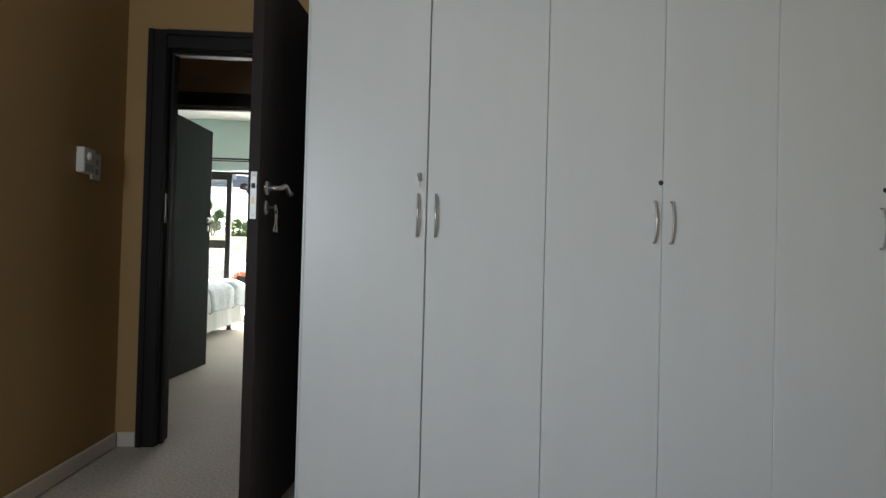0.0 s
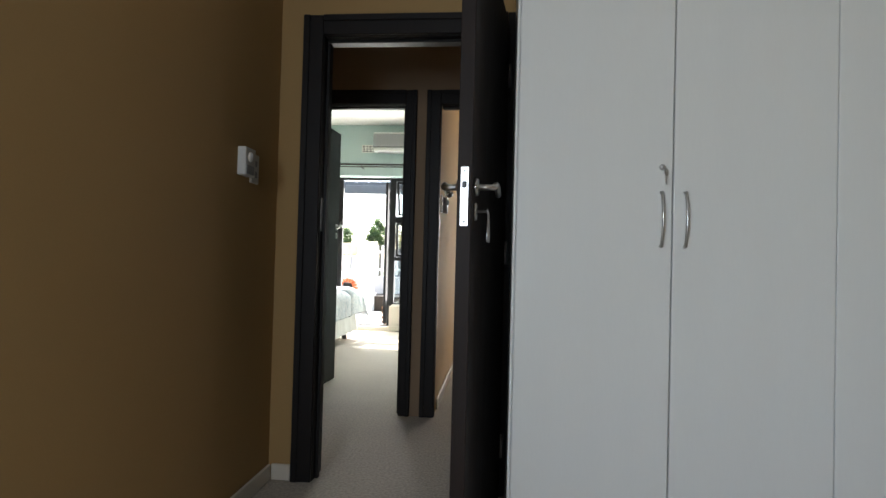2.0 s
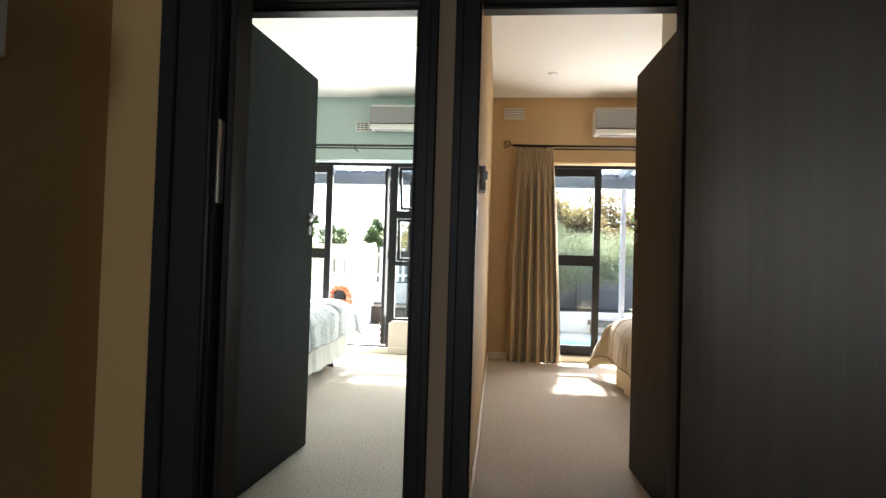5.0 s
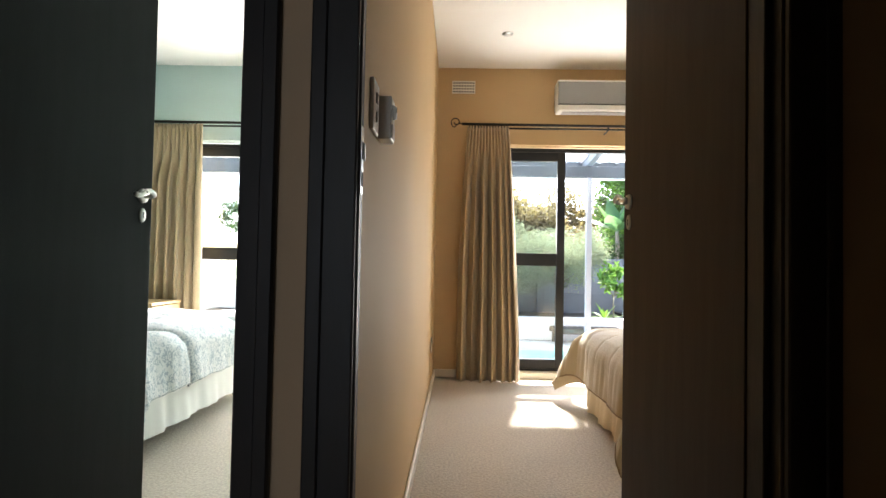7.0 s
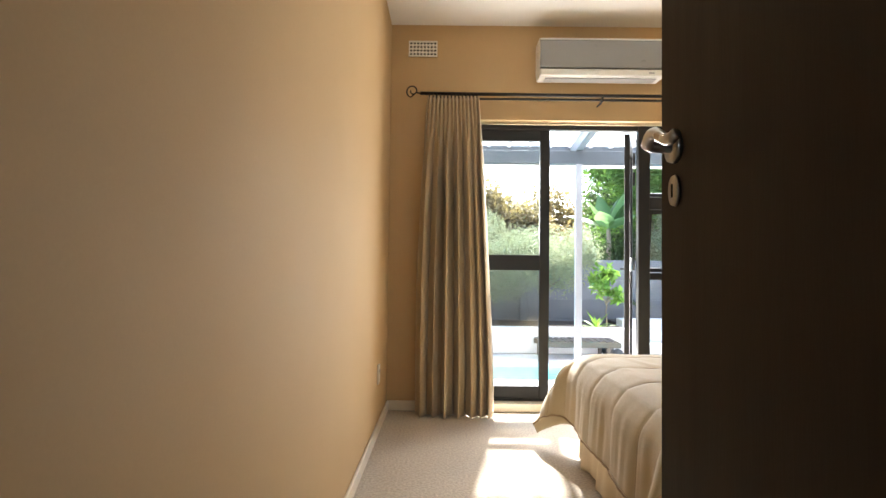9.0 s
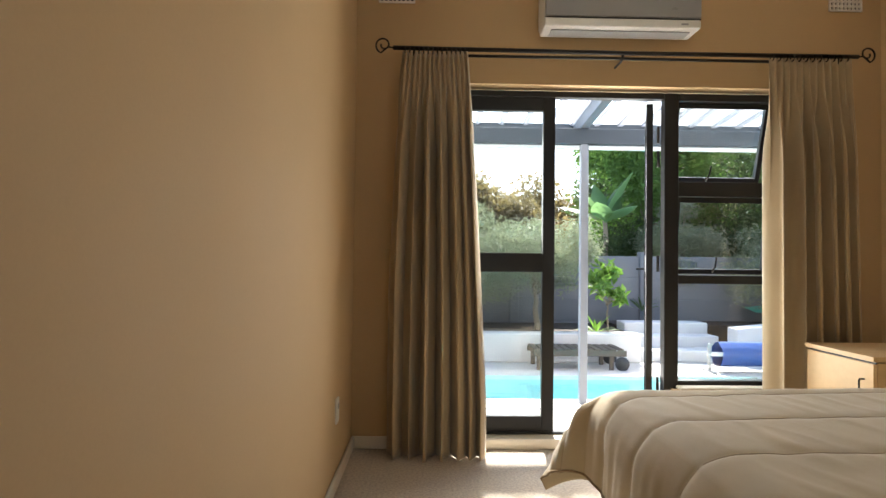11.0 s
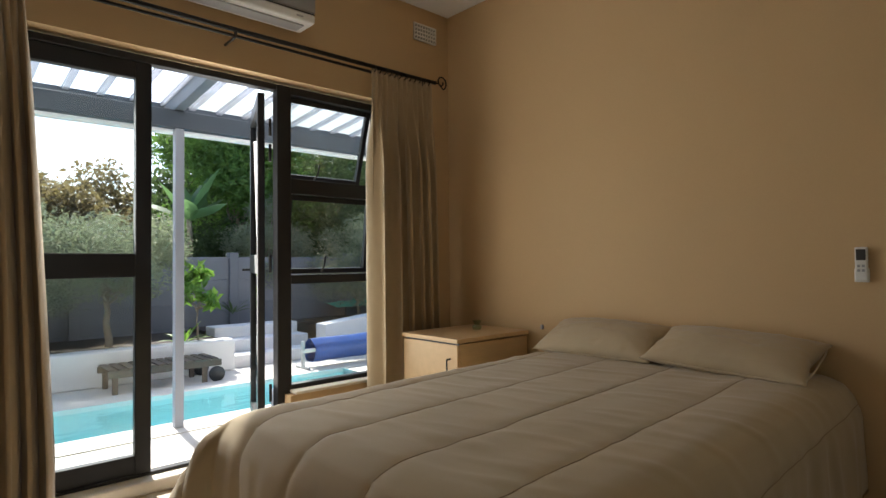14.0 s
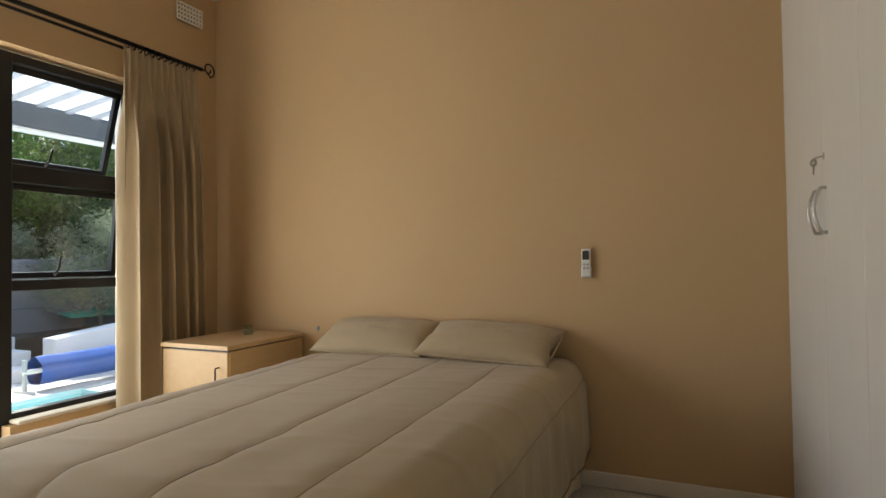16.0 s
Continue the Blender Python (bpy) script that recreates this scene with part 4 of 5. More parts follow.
ns = thing("nightstand", "pale maple bedside cabinet with one door", "nightstand", at=pose(2.12, 7.07, 0))
NW, ND, NT = 0.475, 0.60, 0.675
part("side_panel", boxes((0.02, ND, 0.0, 0.018, 0.002, NT - 0.031), bevel=0.0015), M["maple"], ns)
part("side_panel", boxes((0.02, ND, NW - 0.018, NW, 0.002, NT - 0.031), bevel=0.0015), M["maple"], ns)
part("back_panel", boxes((ND - 0.012, ND - 0.001, 0.019, NW - 0.019, 0.03, NT - 0.032)), M["maple"], ns)
part("plinth", boxes((0.04, 0.055, 0.019, NW - 0.019, 0.002, 0.07)), M["maple"], ns)
part("floor_panel", boxes((0.022, ND - 0.013, 0.019, NW - 0.019, 0.071, 0.088)), M["maple"], ns)
part("top", box(bmesh.new(), -0.008, ND + 0.004, -0.008, NW + 0.008, NT - 0.024, NT, 0.003, 2), M["maple"], ns)
nd = part("door", box(bmesh.new(), 0.0, 0.0185, 0.002, NW - 0.002, 0.075, NT - 0.036, 0.0015), M["maple"], ns)
part("handle", tubes([(0, 0.06, 0.46), (-0.022, 0.06, 0.46), (-0.026, 0.06, 0.466), (-0.026, 0.06, 0.555), (-0.022, 0.06, 0.56), (0, 0.06, 0.56)], 0.0045, 8), M["iron"], nd, "thin dark bar handle")
part("shadow_gap", boxes((0.012, 0.019, 0.003, NW - 0.003, NT - 0.036, NT - 0.0245)), M["plastic_dark"], ns, "dark gap under the top")
tb = bmesh.new()
tube(tb, [(0, 0, 0.0), (0, 0, 0.02), (0, 0, 0.03), (0, 0, 0.055)], [0.026, 0.03, 0.014, 0.028], 18)
thing("glass_dish", "small greenish glass dish on the bedside cabinet", "glassware", at=pose(2.53, 7.32, NT + 0.001), bm=tb, mat=M["tumbler"])
pg = thing("adaptor_plug", "small grey plug on the wall above the bed", "plug", at=pose(2.69, 6.97, 0.70))
part("body", box(bmesh.new(), 0.04, 0.0565, -0.008, 0.008, -0.014, 0.014, 0.004, 2), M["plastic_grey"], pg)

rm = thing("remote_control", "white air conditioner remote in its wall holder", "remote control", at=pose(XR, 5.357, 1.072))
part("holder", boxes((-0.022, -0.001, -0.024, 0.024, -0.066, -0.01), bevel=0.003), M["plastic"], rm, "white wall holder")
rb = part("handset", box(bmesh.new(), -0.026, -0.006, -0.021, 0.021, -0.06, 0.075, 0.004, 2), M["plastic"], rm)
part("display", boxes((-0.0275, -0.0262, -0.016, 0.016, 0.022, 0.066)), M["plastic_dark"], rb, "dark grey display")
for i in range(2):
    for j in range(2):
        part("button", boxes((-0.0285, -0.0262, -0.013 + 0.016 * i, -0.003 + 0.016 * i, -0.006 - 0.018 * j, 0.004 - 0.018 * j), bevel=0.001), M["plastic_grey"], rb)

GUEST_STAND = copy_thing(ns, pose(-3.28, 7.1, 0))
tagged(GUEST_STAND, "pale maple bedside cabinet beside the floral bed")

# ---- guest room ----
GX0, GX1, GY0, GY1 = -3.70, -1.80, 5.30, 7.05
gb = thing("guest_bed", "bed base with a white valance on dark feet", "bed", at=pose(0, 0, 0))
part("base", box(bmesh.new(), GX0, GX1 - 0.03, GY0 + 0.03, GY1 - 0.03, 0.12, 0.34, 0.02, 2), M["fence_white"], gb)
part("mattress", box(bmesh.new(), GX0, GX1 - 0.01, GY0 + 0.01, GY1 - 0.01, 0.342, 0.56, 0.05, 3), M["fence_white"], gb)
for x in (GX0 + 0.15, GX1 - 0.10):
    for y in (GY0 + 0.12, GY1 - 0.12):
        part("foot", tubes([(x, y, 0.001), (x, y, 0.03), (x, y, 0.13)], [0.035, 0.03, 0.022], 12), M["plastic_dark"], gb, "dark turned foot")
vl = part("valance", sheet(bmesh.new(), 220, 6, skirt_fn(GX0, GX1, GY0, GY1, 0.36, -1, 0.012)), M["fence_white"], gb, "white valance hanging above the carpet")
for v in vl.data.vertices:
    v.co.z = 0.10 + v.co.z * 0.75
_, duvet = quilt_thing("duvet", "pale blue floral duvet bunched over the bed", M["floral"], drape(GX0, GX1 + 0.02, GY0, GY1, 0.60, 0.30, 0.30, (4.6, 5.75, 6.6, 7.6), 1, 9.0, 0.03, 0.3))
outward = [n.vector.copy() for n in duvet.data.vertex_normals]
for v, n in zip(duvet.data.vertices, outward):
    v.co += n * 0.03 * soft_noise(*v.co, 4.0)

# ---- patio, pool and garden ----
G = -0.03
PX0, PX1, PY0, PY1 = -0.9, 3.3, 9.10, 10.08
thing("ground", "open ground out to the horizon", "ground", kind="structure", bm=boxes((-400, 400, 11.0, 800, -0.6, G - 0.1), (-400, -12, -400, 11.0, -0.6, G - 0.1), (12, 400, -400, 11.0, -0.6, G - 0.1), (-12, 12, -400, -3.5, -0.6, G - 0.1)), mat=M["grass"])
thing("pavement", "pale paved terrace round the pool", "paving", kind="structure", bm=boxes((-12, 12, YO, PY0, -0.3, G), (-12, PX0, PY0, PY1, -0.3, G), (PX1, 12, PY0, PY1, -0.3, G), (-12, 12, PY1, 11.0, -0.3, G), (-12, -4.6, -3.5, YO, -0.3, G), (4.4, 12, -3.5, YO, -0.3, G)), mat=M["paving"])
pool = thing("swimming_pool", "narrow turquoise swimming pool with pale plaster", "swimming pool", kind="structure", at=pose(0, 0, 0))
part("basin", boxes((PX0 - 0.02, PX1 + 0.02, PY0 - 0.02, PY1 + 0.02, -0.75, -0.65), (PX0 - 0.02, PX0, PY0, PY1, -0.65, -0.301), (PX1, PX1 + 0.02, PY0, PY1, -0.65, -0.301), (PX0, PX1, PY0 - 0.02, PY0, -0.65, -0.301), (PX0, PX1, PY1, PY1 + 0.02, -0.65, -0.301)), M["pool_wall"], pool)
wf = part("water", sheet(bmesh.new(), 2, 2, lambda u, v: (PX0 + (PX1 - PX0) * u, PY0 + (PY1 - PY0) * v, -0.065)), M["water"], pool, "clear turquoise water")
wf.visible_shadow = False
part("coping", boxes((PX0 - 0.28, PX1 + 0.28, PY0 - 0.28, PY0 + 0.015, G + 0.001, G + 0.008), (PX0 - 0.28, PX1 + 0.28, PY1 - 0.015, PY1 + 0.28, G + 0.001, G + 0.008), bevel=0.002), M["paving"], pool, "pale coping stones")

# pergola with a translucent roof
pg = thing("pergola", "steel pergola with slate beams and translucent roofing", "pergola", at=pose(0, 0, 0))
YB, ZB = 8.97, 2.045
for x in (1.26, -2.6, 5.2):
    part("post", boxes((x - 0.03, x + 0.03, YB - 0.03, YB + 0.03, G, ZB), bevel=0.004), M["post"], pg, "pale grey square post")
part("beam", boxes((-6, 6.5, YB - 0.035, YB + 0.035, ZB, ZB + 0.125), bevel=0.004), M["beam"], pg)
part("gutter", boxes((-6, 6.5, YB + 0.24, YB + 0.32, ZB + 0.02, ZB + 0.12), bevel=0.01), M["gutter"], pg, "white gutter along the edge")
part("fascia", boxes((-6, 6.5, YB + 0.215, YB + 0.235, ZB + 0.10, ZB + 0.222), bevel=0.003), M["beam"], pg)
for x in (-4.45, -2.6, -0.68, 1.26, 3.15, 5.2):
    rb = box(bmesh.new(), x - 0.035, x + 0.035, YO + 0.002, YB + 0.24, ZB + 0.127, ZB + 0.24, 0.004)
    for v in rb.verts:
        v.co.z += (YB - v.co.y) * 0.10
    part("rafter", rb, M["rafter"], pg)


def corrugated(u, v):
    x, y = -6 + 12.5 * u, YO + 0.005 + (9.28 - YO) * v
    return (x, y, ZB + 0.262 + (YB - y) * 0.10 + 0.014 * math.sin(x * math.tau / 0.19))


for k in range(62):
    x = -6 + 0.2 * k
    rib = box(bmesh.new(), x, x + 0.04, YO + 0.006, 9.27, ZB + 0.222, ZB + 0.245)
    for v in rib.verts:
        v.co.z += (YB - v.co.y) * 0.10
    part("rib", rib, M["rib_sheet"], pg)
rs = part("roof_sheet", sheet(bmesh.new(), 660, 4, corrugated), M["sheet"], pg, "translucent white corrugated sheet")

# planter wall, steps and back wall
PLY = 10.82
pl = thing("planter_wall", "low white rendered planter wall", "garden wall", at=pose(0, 0, 0))
part("wall", boxes((-0.6, 2.42, PLY, PLY + 0.2, G, 0.30), bevel=0.015), M["render_white"], pl)
st = thing("garden_steps", "white rendered garden steps beside the planter", "steps", at=pose(0, 0, 0))
for k in range(3):
    part("step", boxes((2.45, 3.5, PLY + 0.1 + 0.28 * k, PLY + 0.38 + 0.28 * k, G, 0.10 + 0.13 * k), bevel=0.008), M["render_white"], st)
rt = thing("retaining_wall", "pale sloping garden wall behind the pool cover", "garden wall", at=pose(0, 0, 0))
wb = bmesh.new()
box(wb, 3.52, 7.5, PLY, PLY + 0.22, G, 0.36)
for v in wb.verts:
    if v.co.z > 0.2:
        v.co.z += (v.co.x - 3.5) * 0.10
part("wall", wb, M["render_white"], rt)
thing("planter_soil", "dark planted soil behind the planter wall", "soil", kind="stuff", bm=boxes((-4.2, 2.44, PLY + 0.2, 12.3, G - 0.05, 0.26), (2.44, 9, PLY + 0.96, 12.3, G - 0.05, 0.30)), mat=M["soil"])
bw = thing("boundary_wall", "grey precast concrete boundary wall", "garden wall", at=pose(0, 0, 0))
slab = mesh_of("panel", box(bmesh.new(), 0.0, 1.8, 0.0, 0.05, 0.0, 0.3, 0.006), M["precast"])
pil = mesh_of("pillar", box(bmesh.new(), -0.06, 0.06, -0.04, 0.09, 0.0, 1.28, 0.008), M["precast"])
for i in range(8):
    p = new("pillar", pil)
    p.parent, p.location = bw, (-2.4 + 1.8 * i, 12.3, G)
    for j in range(4):
        p = new("panel", slab)
        p.parent, p.location = bw, (-2.4 + 1.8 * i, 12.3, G + 0.3 * j + 0.02)

# timber lounger, pool cover roll
lg = thing("sun_lounger", "low weathered timber lounger on wheels", "lounger", at=pose(1.12, 10.36, G))
for x0, x1, y in ((0.0, 0.98, 0.0), (0.0, 0.98, 0.36)):
    part("rail", boxes((x0, x1, y, y + 0.03, 0.15, 0.21), bevel=0.004), M["timber"], lg)
for k in range(12):
    part("slat", boxes((0.01 + 0.08 * k, 0.07 + 0.08 * k, 0.002, 0.388, 0.211, 0.226), bevel=0.003), M["timber"], lg)
for x in (0.04, 0.80):
    for y in (0.0, 0.36):
        part("leg", boxes((x, x + 0.045, y, y + 0.029, 0.001, 0.149), bevel=0.003), M["timber"], lg)
for y in (-0.02, 0.40):
    part("wheel", tubes([(0.93, y, 0.075), (0.93, y + 0.025, 0.075)], 0.074, 18), M["plastic_dark"], lg, "dark wheel")
cr = thing("pool_cover_roller", "blue pool cover rolled on a low stand", "pool cover", at=pose(2.95, 10.32, G))


def roll_fn(u, v):
    a = u * math.tau
    r = 0.125 + 0.006 * math.sin(5 * a) + 0.006 * soft_noise(v * 3, a, 0, 3.0)
    return (0.08 + 1.5 * v, r * math.cos(a), 0.19 + r * math.sin(a))


part("roll", sheet(bmesh.new(), 28, 30, roll_fn), M["blue"], cr, "rolled blue plastic cover")
part("axle", tubes([(-0.02, 0, 0.19), (1.68, 0, 0.19)], 0.022, 10), M["steel"], cr)
for x in (0.0, 1.66):
    part("stand", boxes((x - 0.015, x + 0.015, -0.14, 0.14, 0.001, 0.03), (x - 0.015, x + 0.015, -0.02, 0.02, 0.03, 0.30), bevel=0.004), M["plastic_grey"], cr)
nt = sheet(bmesh.new(), 30, 10, lambda u, v: (4.35 + 1.2 * u, 11.9 + 0.5 * v, 0.46 + 0.05 * math.sin(u * 9) * math.sin(v * 5) + 0.08 * v))
thing("shade_net", "green shade cloth lying in the border", "netting", bm=nt, mat=M["green_net"])

# ---- plants ----


def leaf_mesh(name, centres, count, size, seed, mat, aspect=2.4):
    """Many small bent leaves scattered through overlapping clumps, as one mesh."""
    rg = np.random.default_rng(seed)

    def unit(a):
        return a / np.maximum(1e-9, np.linalg.norm(a, axis=1, keepdims=True))

    c = np.array([(*p, q) for p, q in centres])[rg.integers(0, len(centres), count)]
    d = unit(rg.normal(size=(count, 3)))
    p = c[:, :3] + d * (c[:, 3] * rg.random(count) ** 0.45 * rg.uniform(0.75, 1.12, count))[:, None]
    a = unit(rg.normal(size=(count, 3)) * (1, 1, 0.7))
    b = unit(np.cross(a, rg.normal(size=(count, 3))))
    L = (size * rg.uniform(0.6, 1.35, count))[:, None]
    mid, w, n = p + a * L * 0.5, b * L / aspect / 2, np.cross(a, b) * L * 0.12
    verts = np.stack((p, mid + w + n, p + a * L, mid - w + n), axis=1).reshape(-1, 3)
    k = np.arange(count)[:, None] * 4
    faces = np.concatenate((k + (0, 1, 2), k + (0, 2, 3)), axis=1).reshape(-1, 3)
    me = bpy.data.meshes.new(name)
    me.from_pydata(verts, [], faces)
    me.materials.append(mat)
    return me


def leaf_part(name, parent, *leaf_args):
    ob = new(name, leaf_mesh(name, *leaf_args))
    ob.parent = parent
    return ob


def limb_points(p0, p1, rnd, n=6, wob=0.06):
    a, b = Vector(p0), Vector(p1)
    return [a.lerp(b, k / n) + Vector((rnd.uniform(-wob, wob), rnd.uniform(-wob, wob), 0)) * (0 if k in (0, n) else 1) for k in range(n + 1)]


def tree(name, label, base, height, spread, leaf_mat, leaf, count, seed, clumps=14, low=0.35, r0=0.06, aspect=2.4, lean=0.0):
    rnd = random.Random(seed)
    e = thing(name, label, "tree", at=pose(*base))
    fork = height * low
    bt = bmesh.new()
    tube(bt, limb_points((0, 0, -0.05), (lean, 0, fork), rnd, 6, r0 * 0.6), [r0 * (1.15 - 0.5 * k / 6) for k in range(7)], 9)
    centres = []
    for k in range(clumps):
        a = k * 2.399 + rnd.uniform(-0.3, 0.3)
        rr = spread * math.sqrt((k + 0.5) / clumps)
        z = fork * 0.9 + (height - fork * 0.9) * rnd.uniform(0.25, 1.0) * (1 - 0.35 * (rr / spread) ** 2)
        tip = (lean + rr * math.cos(a) * 0.85, rr * math.sin(a) * 0.85, z - spread * 0.12)
        if k < 9:
            tube(bt, limb_points((lean * 0.9, 0, fork * rnd.uniform(0.75, 0.98)), tip, rnd, 5, 0.05), [r0 * 0.5, r0 * 0.42, r0 * 0.33, r0 * 0.25, r0 * 0.17, r0 * 0.1], 6)
        centres.append((tip, spread * rnd.uniform(0.28, 0.46)))
    part("trunk", bt, M["bark"], e)
    leaf_part("crown", e, centres, count, leaf, seed, leaf_mat, aspect)
    return e


def fronds(name, label, base, height, n, length, width, seed, mat, category="plant"):
    """Long paddle leaves that arch from a stem or from the ground."""
    rnd = random.Random(seed)
    e = thing(name, label, category, at=pose(*base))
    if height > 0.3:
        part("stem", tubes(limb_points((0, 0, -0.05), (0.08, 0, height), rnd, 6, 0.03), [0.07 - 0.006 * k for k in range(7)], 9), M["bark"], e)
    for k in range(n):
        az = k * 2.399 + rnd.uniform(-0.2, 0.2)
        el = rnd.uniform(0.5, 1.35)
        L = length * rnd.uniform(0.75, 1.15)
        o = Vector((0.08 if height > 0.3 else 0, 0, max(0, height - 0.05)))

        def fn(u, v, az=az, el=el, L=L, o=o):
            q = u * L
            out, up = math.cos(el) * q + 0.25 * q * q / L, math.sin(el) * q - 0.45 * q * q / L * math.cos(el)
            w = width * (max(0.02, math.sin(math.pi * min(1, max(0, (u - 0.12) / 0.88)) ** 0.8)) if u > 0.12 else 0.06)
            s = (v - 0.5) * 2
            return (o.x + math.cos(az) * out - math.sin(az) * s * w, o.y + math.sin(az) * out + math.cos(az) * s * w, o.z + up - abs(s) * w * 0.3)

        part("frond", sheet(bmesh.new(), 12, 4, fn), mat, e)
    return e


S = 0.26
tree("olive_tree", "silvery olive tree in the planter", (1.35, 11.45, S), 1.5, 0.72, M["olive"], 0.05, 17000, 11, 22, 0.38, 0.035, 4.0)
tree("olive_tree", "silvery olive tree against the boundary wall", (0.45, 11.6, S), 1.45, 0.8, M["olive"], 0.05, 18000, 12, 22, 0.32, 0.035, 4.0)
tree("olive_tree", "silvery olive tree against the boundary wall", (-0.6, 11.7, S), 1.4, 0.75, M["olive"], 0.05, 15000, 13, 20, 0.32, 0.035, 4.0)
tree("broadleaf_tree", "dense green tree overhanging the boundary wall", (3.45, 14.4, -0.13), 4.6, 1.3, M["leafy"], 0.075, 42000, 14, 34, 0.36, 0.10, 1.9, 0.55)
tree("broadleaf_tree", "dense green tree overhanging the boundary wall", (6.4, 14.3, -0.13), 4.7, 1.9, M["hedge"], 0.08, 30000, 15, 34, 0.16, 0.10, 2.2)
tree("broadleaf_tree", "dark leafy tree beside the boundary wall", (9.0, 14.0, -0.13), 4.4, 1.8, M["hedge"], 0.09, 22000, 19, 28, 0.16, 0.10, 2.2)
tree("shrub", "grey-green shrub in the border", (3.7, 12.75, -0.13), 2.15, 0.62, M["olive"], 0.05, 11000, 16, 16, 0.5, 0.04, 3.2)
tree("shrub", "grey-green shrub in the border", (4.75, 11.95, S), 1.6, 0.8, M["olive"], 0.05, 12000, 23, 14, 0.2, 0.03, 3.2)
tree("shrub", "green shrub in the border", (6.0, 11.8, S), 1.3, 0.8, M["hedge"], 0.06, 9000, 24, 14, 0.2, 0.03, 3.2)
tree("citrus_sapling", "young citrus tree with bright leaves", (2.14, 11.15, S), 0.82, 0.22, M["lime"], 0.11, 260, 17, 8, 0.45, 0.012, 1.9)
fronds("palm_like_plant", "tall plant with long paddle leaves", (2.72, 13.4, -0.1), 1.85, 9, 0.85, 0.16, 5, M["paddle"])
fronds("strappy_plant", "clump of bright strap leaves", (1.99, 11.1, S), 0.0, 13, 0.28, 0.022, 6, M["lime"])
fronds("dark_plant", "dark spiky plant before the wall", (2.85, 11.95, S), 0.25, 14, 0.30, 0.016, 7, M["hedge"])
hedge = thing("hedge", "dense dark hedge behind the boundary wall", "hedge", kind="stuff", at=pose(0, 0, 0))
hr = random.Random(77)
leaf_part("foliage", hedge, [((2.9 + 0.42 * k + hr.uniform(-0.1, 0.1), 13.3 + hr.uniform(0, 0.8), hr.uniform(0.9, 1.75)), hr.uniform(0.4, 0.6)) for k in range(19)], 30000, 0.075, 77, M["hedge"])
for i, (x, y, h, sp, mt) in enumerate(((-1.5, 19, 3.0, 1.9, "dry_leaf"), (0.6, 18.5, 3.1, 1.7, "dry_leaf"), (2.6, 19, 3.3, 1.8, "dry_leaf"), (5.5, 18, 4.6, 2.4, "hedge"), (9.5, 17, 5.0, 2.8, "hedge"), (12, 13, 5.0, 2.8, "hedge"))):
    tree("far_tree", "distant tree behind the boundary wall", (x, y, -0.13), h, sp, M[mt], 0.13, 34000, 30 + i, 30, 0.3, 0.10, 2.0)

# ---- the guest room's courtyard ----
ov = thing("pizza_oven", "white domed outdoor oven with a brick arch", "outdoor oven", at=pose(-2.70, 10.45, G))
part("plinth", boxes((-0.55, 0.28, -0.05, 0.75, 0.001, 0.36), bevel=0.02), M["render_white"], ov)


def dome(u, v):
    a, b = u * math.tau, v * math.pi / 2
    return (-0.12 + 0.42 * math.cos(a) * math.cos(b), 0.38 + 0.38 * math.sin(a) * math.cos(b), 0.362 + 0.46 * math.sin(b))


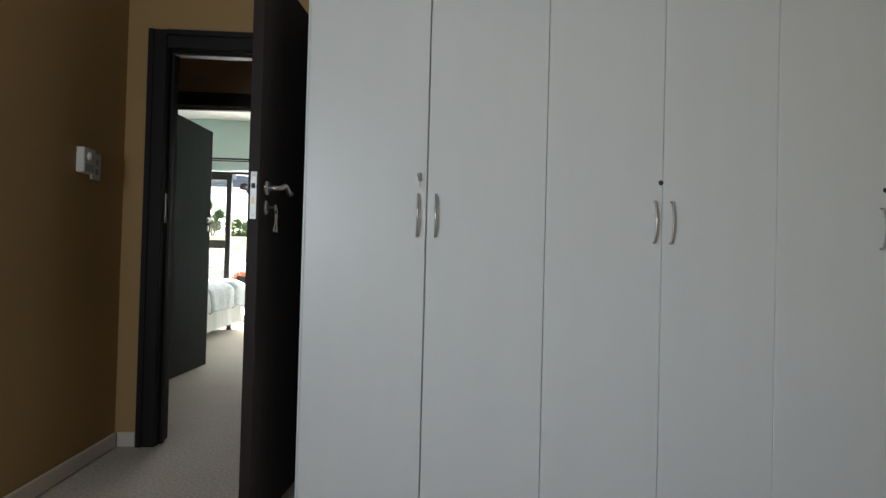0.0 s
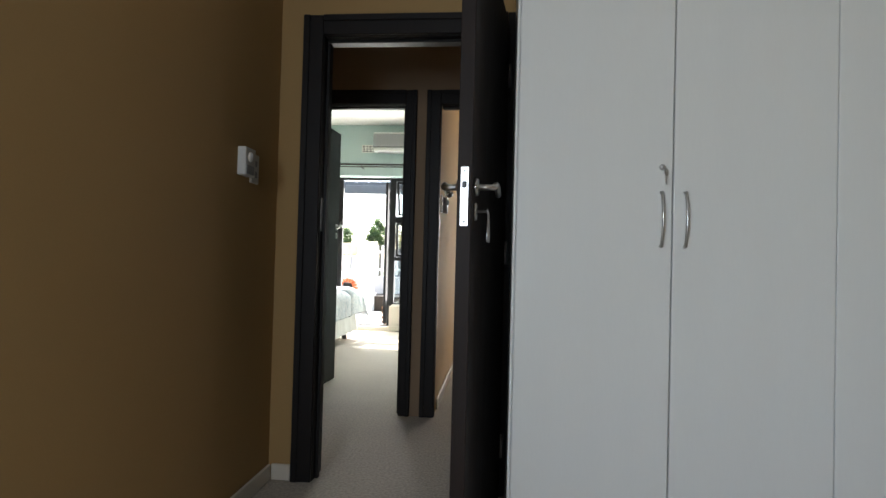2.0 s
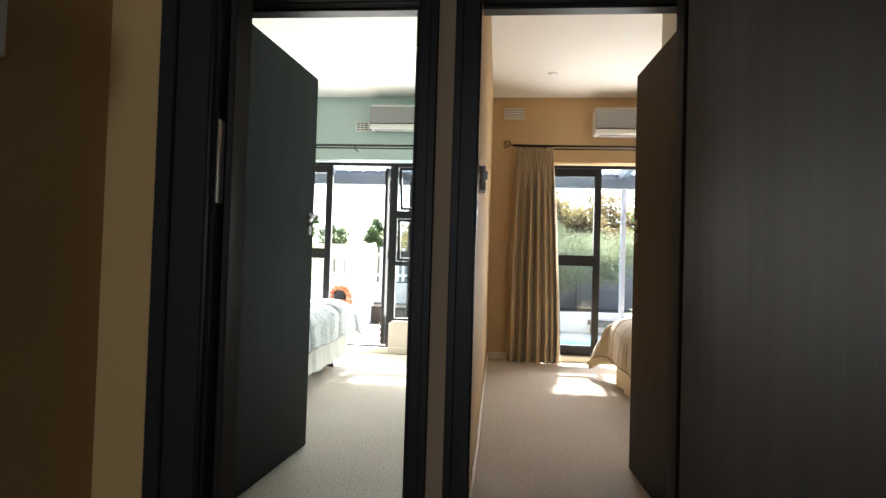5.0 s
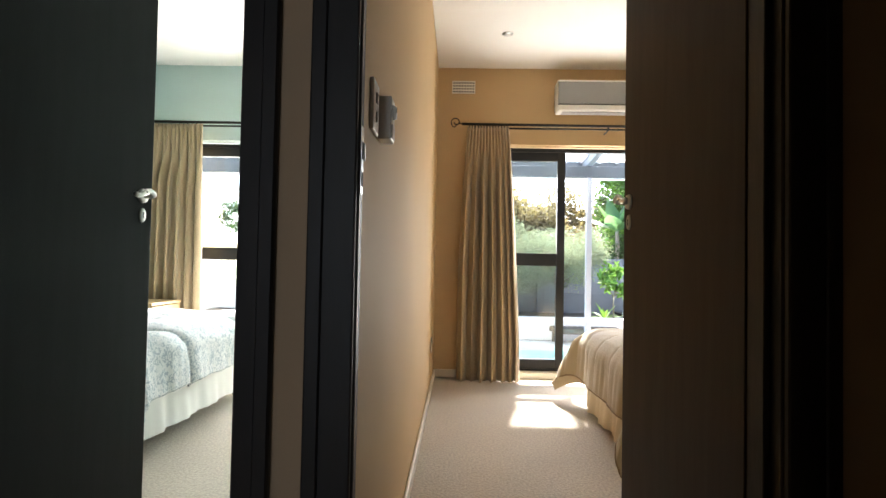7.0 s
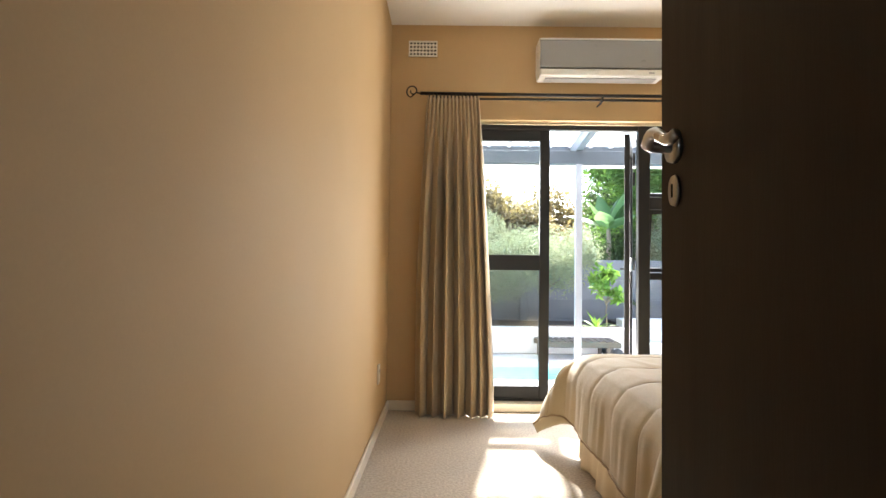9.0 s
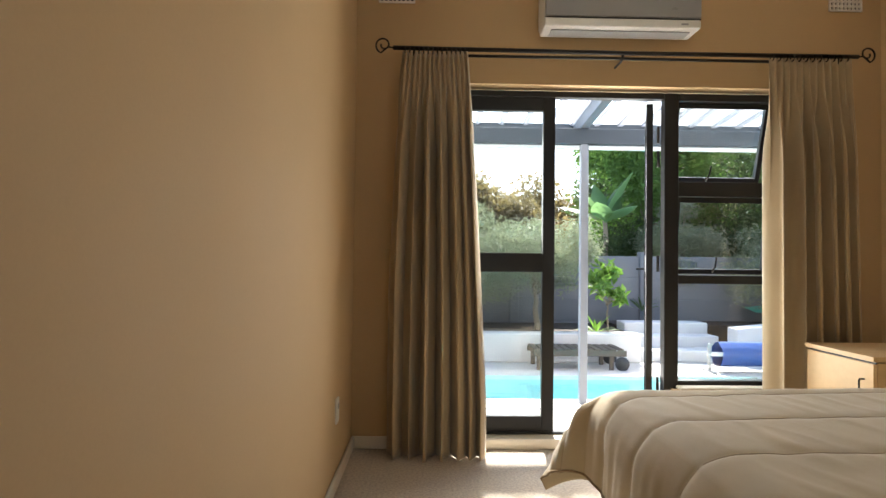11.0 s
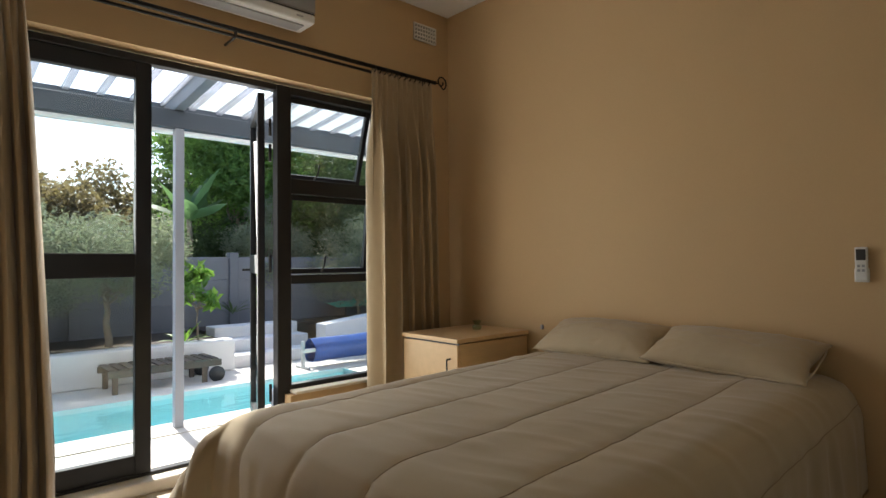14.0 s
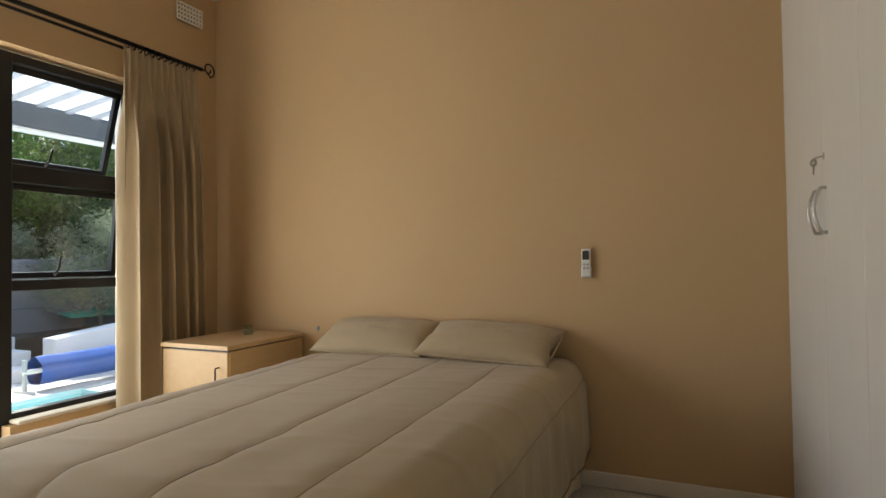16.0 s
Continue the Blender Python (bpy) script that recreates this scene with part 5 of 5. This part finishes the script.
part("dome", sheet(bmesh.new(), 36, 12, dome), M["render_white"], ov)
part("mouth", box(bmesh.new(), -0.20, -0.02, -0.02, 0.05, 0.40, 0.56, 0.02, 2), M["void"], ov, "dark oven mouth")
for k in range(9):
    a = math.pi * k / 8
    b = part("brick", box(bmesh.new(), -0.022, 0.022, -0.045, 0.08, 0.0, 0.065, 0.004), M["brick"], ov)
    b.matrix_basis = Matrix.Translation((-0.11 + 0.115 * math.cos(a), 0.0, 0.47 + 0.115 * math.sin(a))) @ pose(0, 0, 0, 0, 90 - math.degrees(a), 0)
for k in range(8):
    part("brick", box(bmesh.new(), -0.295 + 0.047 * k, -0.253 + 0.047 * k, -0.06, 0.06, 0.363, 0.425, 0.004), M["brick"], ov)
cw = thing("courtyard_wall", "low white courtyard wall", "garden wall", at=pose(0, 0, 0))
part("wall", boxes((-6, -0.85, 11.9, 12.1, G, 0.62), bevel=0.012), M["render_white"], cw)
fn_ = thing("picket_fence", "white picket fence on the courtyard wall", "fence", at=pose(-4.5, 12.0, 0.62))
pk = mesh_of("picket", box(bmesh.new(), 0, 0.05, -0.01, 0.01, 0.03, 0.66, 0.004), M["fence_white"])
for k in range(34):
    p = new("picket", pk)
    p.parent, p.location = fn_, (0.105 * k, 0, 0)
for z in (0.12, 0.5):
    part("rail", boxes((-0.02, 3.55, 0.012, 0.04, z, z + 0.05)), M["fence_white"], fn_)
um = thing("awning", "pale yellow canvas awning in the courtyard", "awning", at=pose(-3.75, 11.5, G))
part("canvas", boxes((-0.6, 0.77, -0.3, 0.35, 1.08, 1.33), bevel=0.03), M["canvas"], um)
for x in (-0.55, 0.72):
    part("pole", tubes([(x, 0, 0.0), (x, 0, 1.07)], 0.02, 8), M["post"], um)
wp = thing("firewood_stack", "small stack of split firewood by the glazed door", "firewood", at=pose(-1.62, 8.25, G))
rnd = random.Random(4)
for i in range(4):
    for j in range(5):
        part("log", tubes([(0.07 * i - 0.06, 0, 0.04 + 0.068 * j), (0.07 * i - 0.06, 0.28, 0.04 + 0.068 * j)], rnd.uniform(0.028, 0.034), 7), M["log"], wp)
for i, (x, z, sp) in enumerate(((-3.38, 2.3, 0.42), (-4.52, 2.25, 0.45), (-5.35, 2.75, 0.5))):
    tree("courtyard_tree", "small leafy tree far beyond the picket fence", (x, 16.0, -0.13), z, sp, M["hedge"], 0.09, 1500, 41 + i, 8, 0.62, 0.04, 2.0)
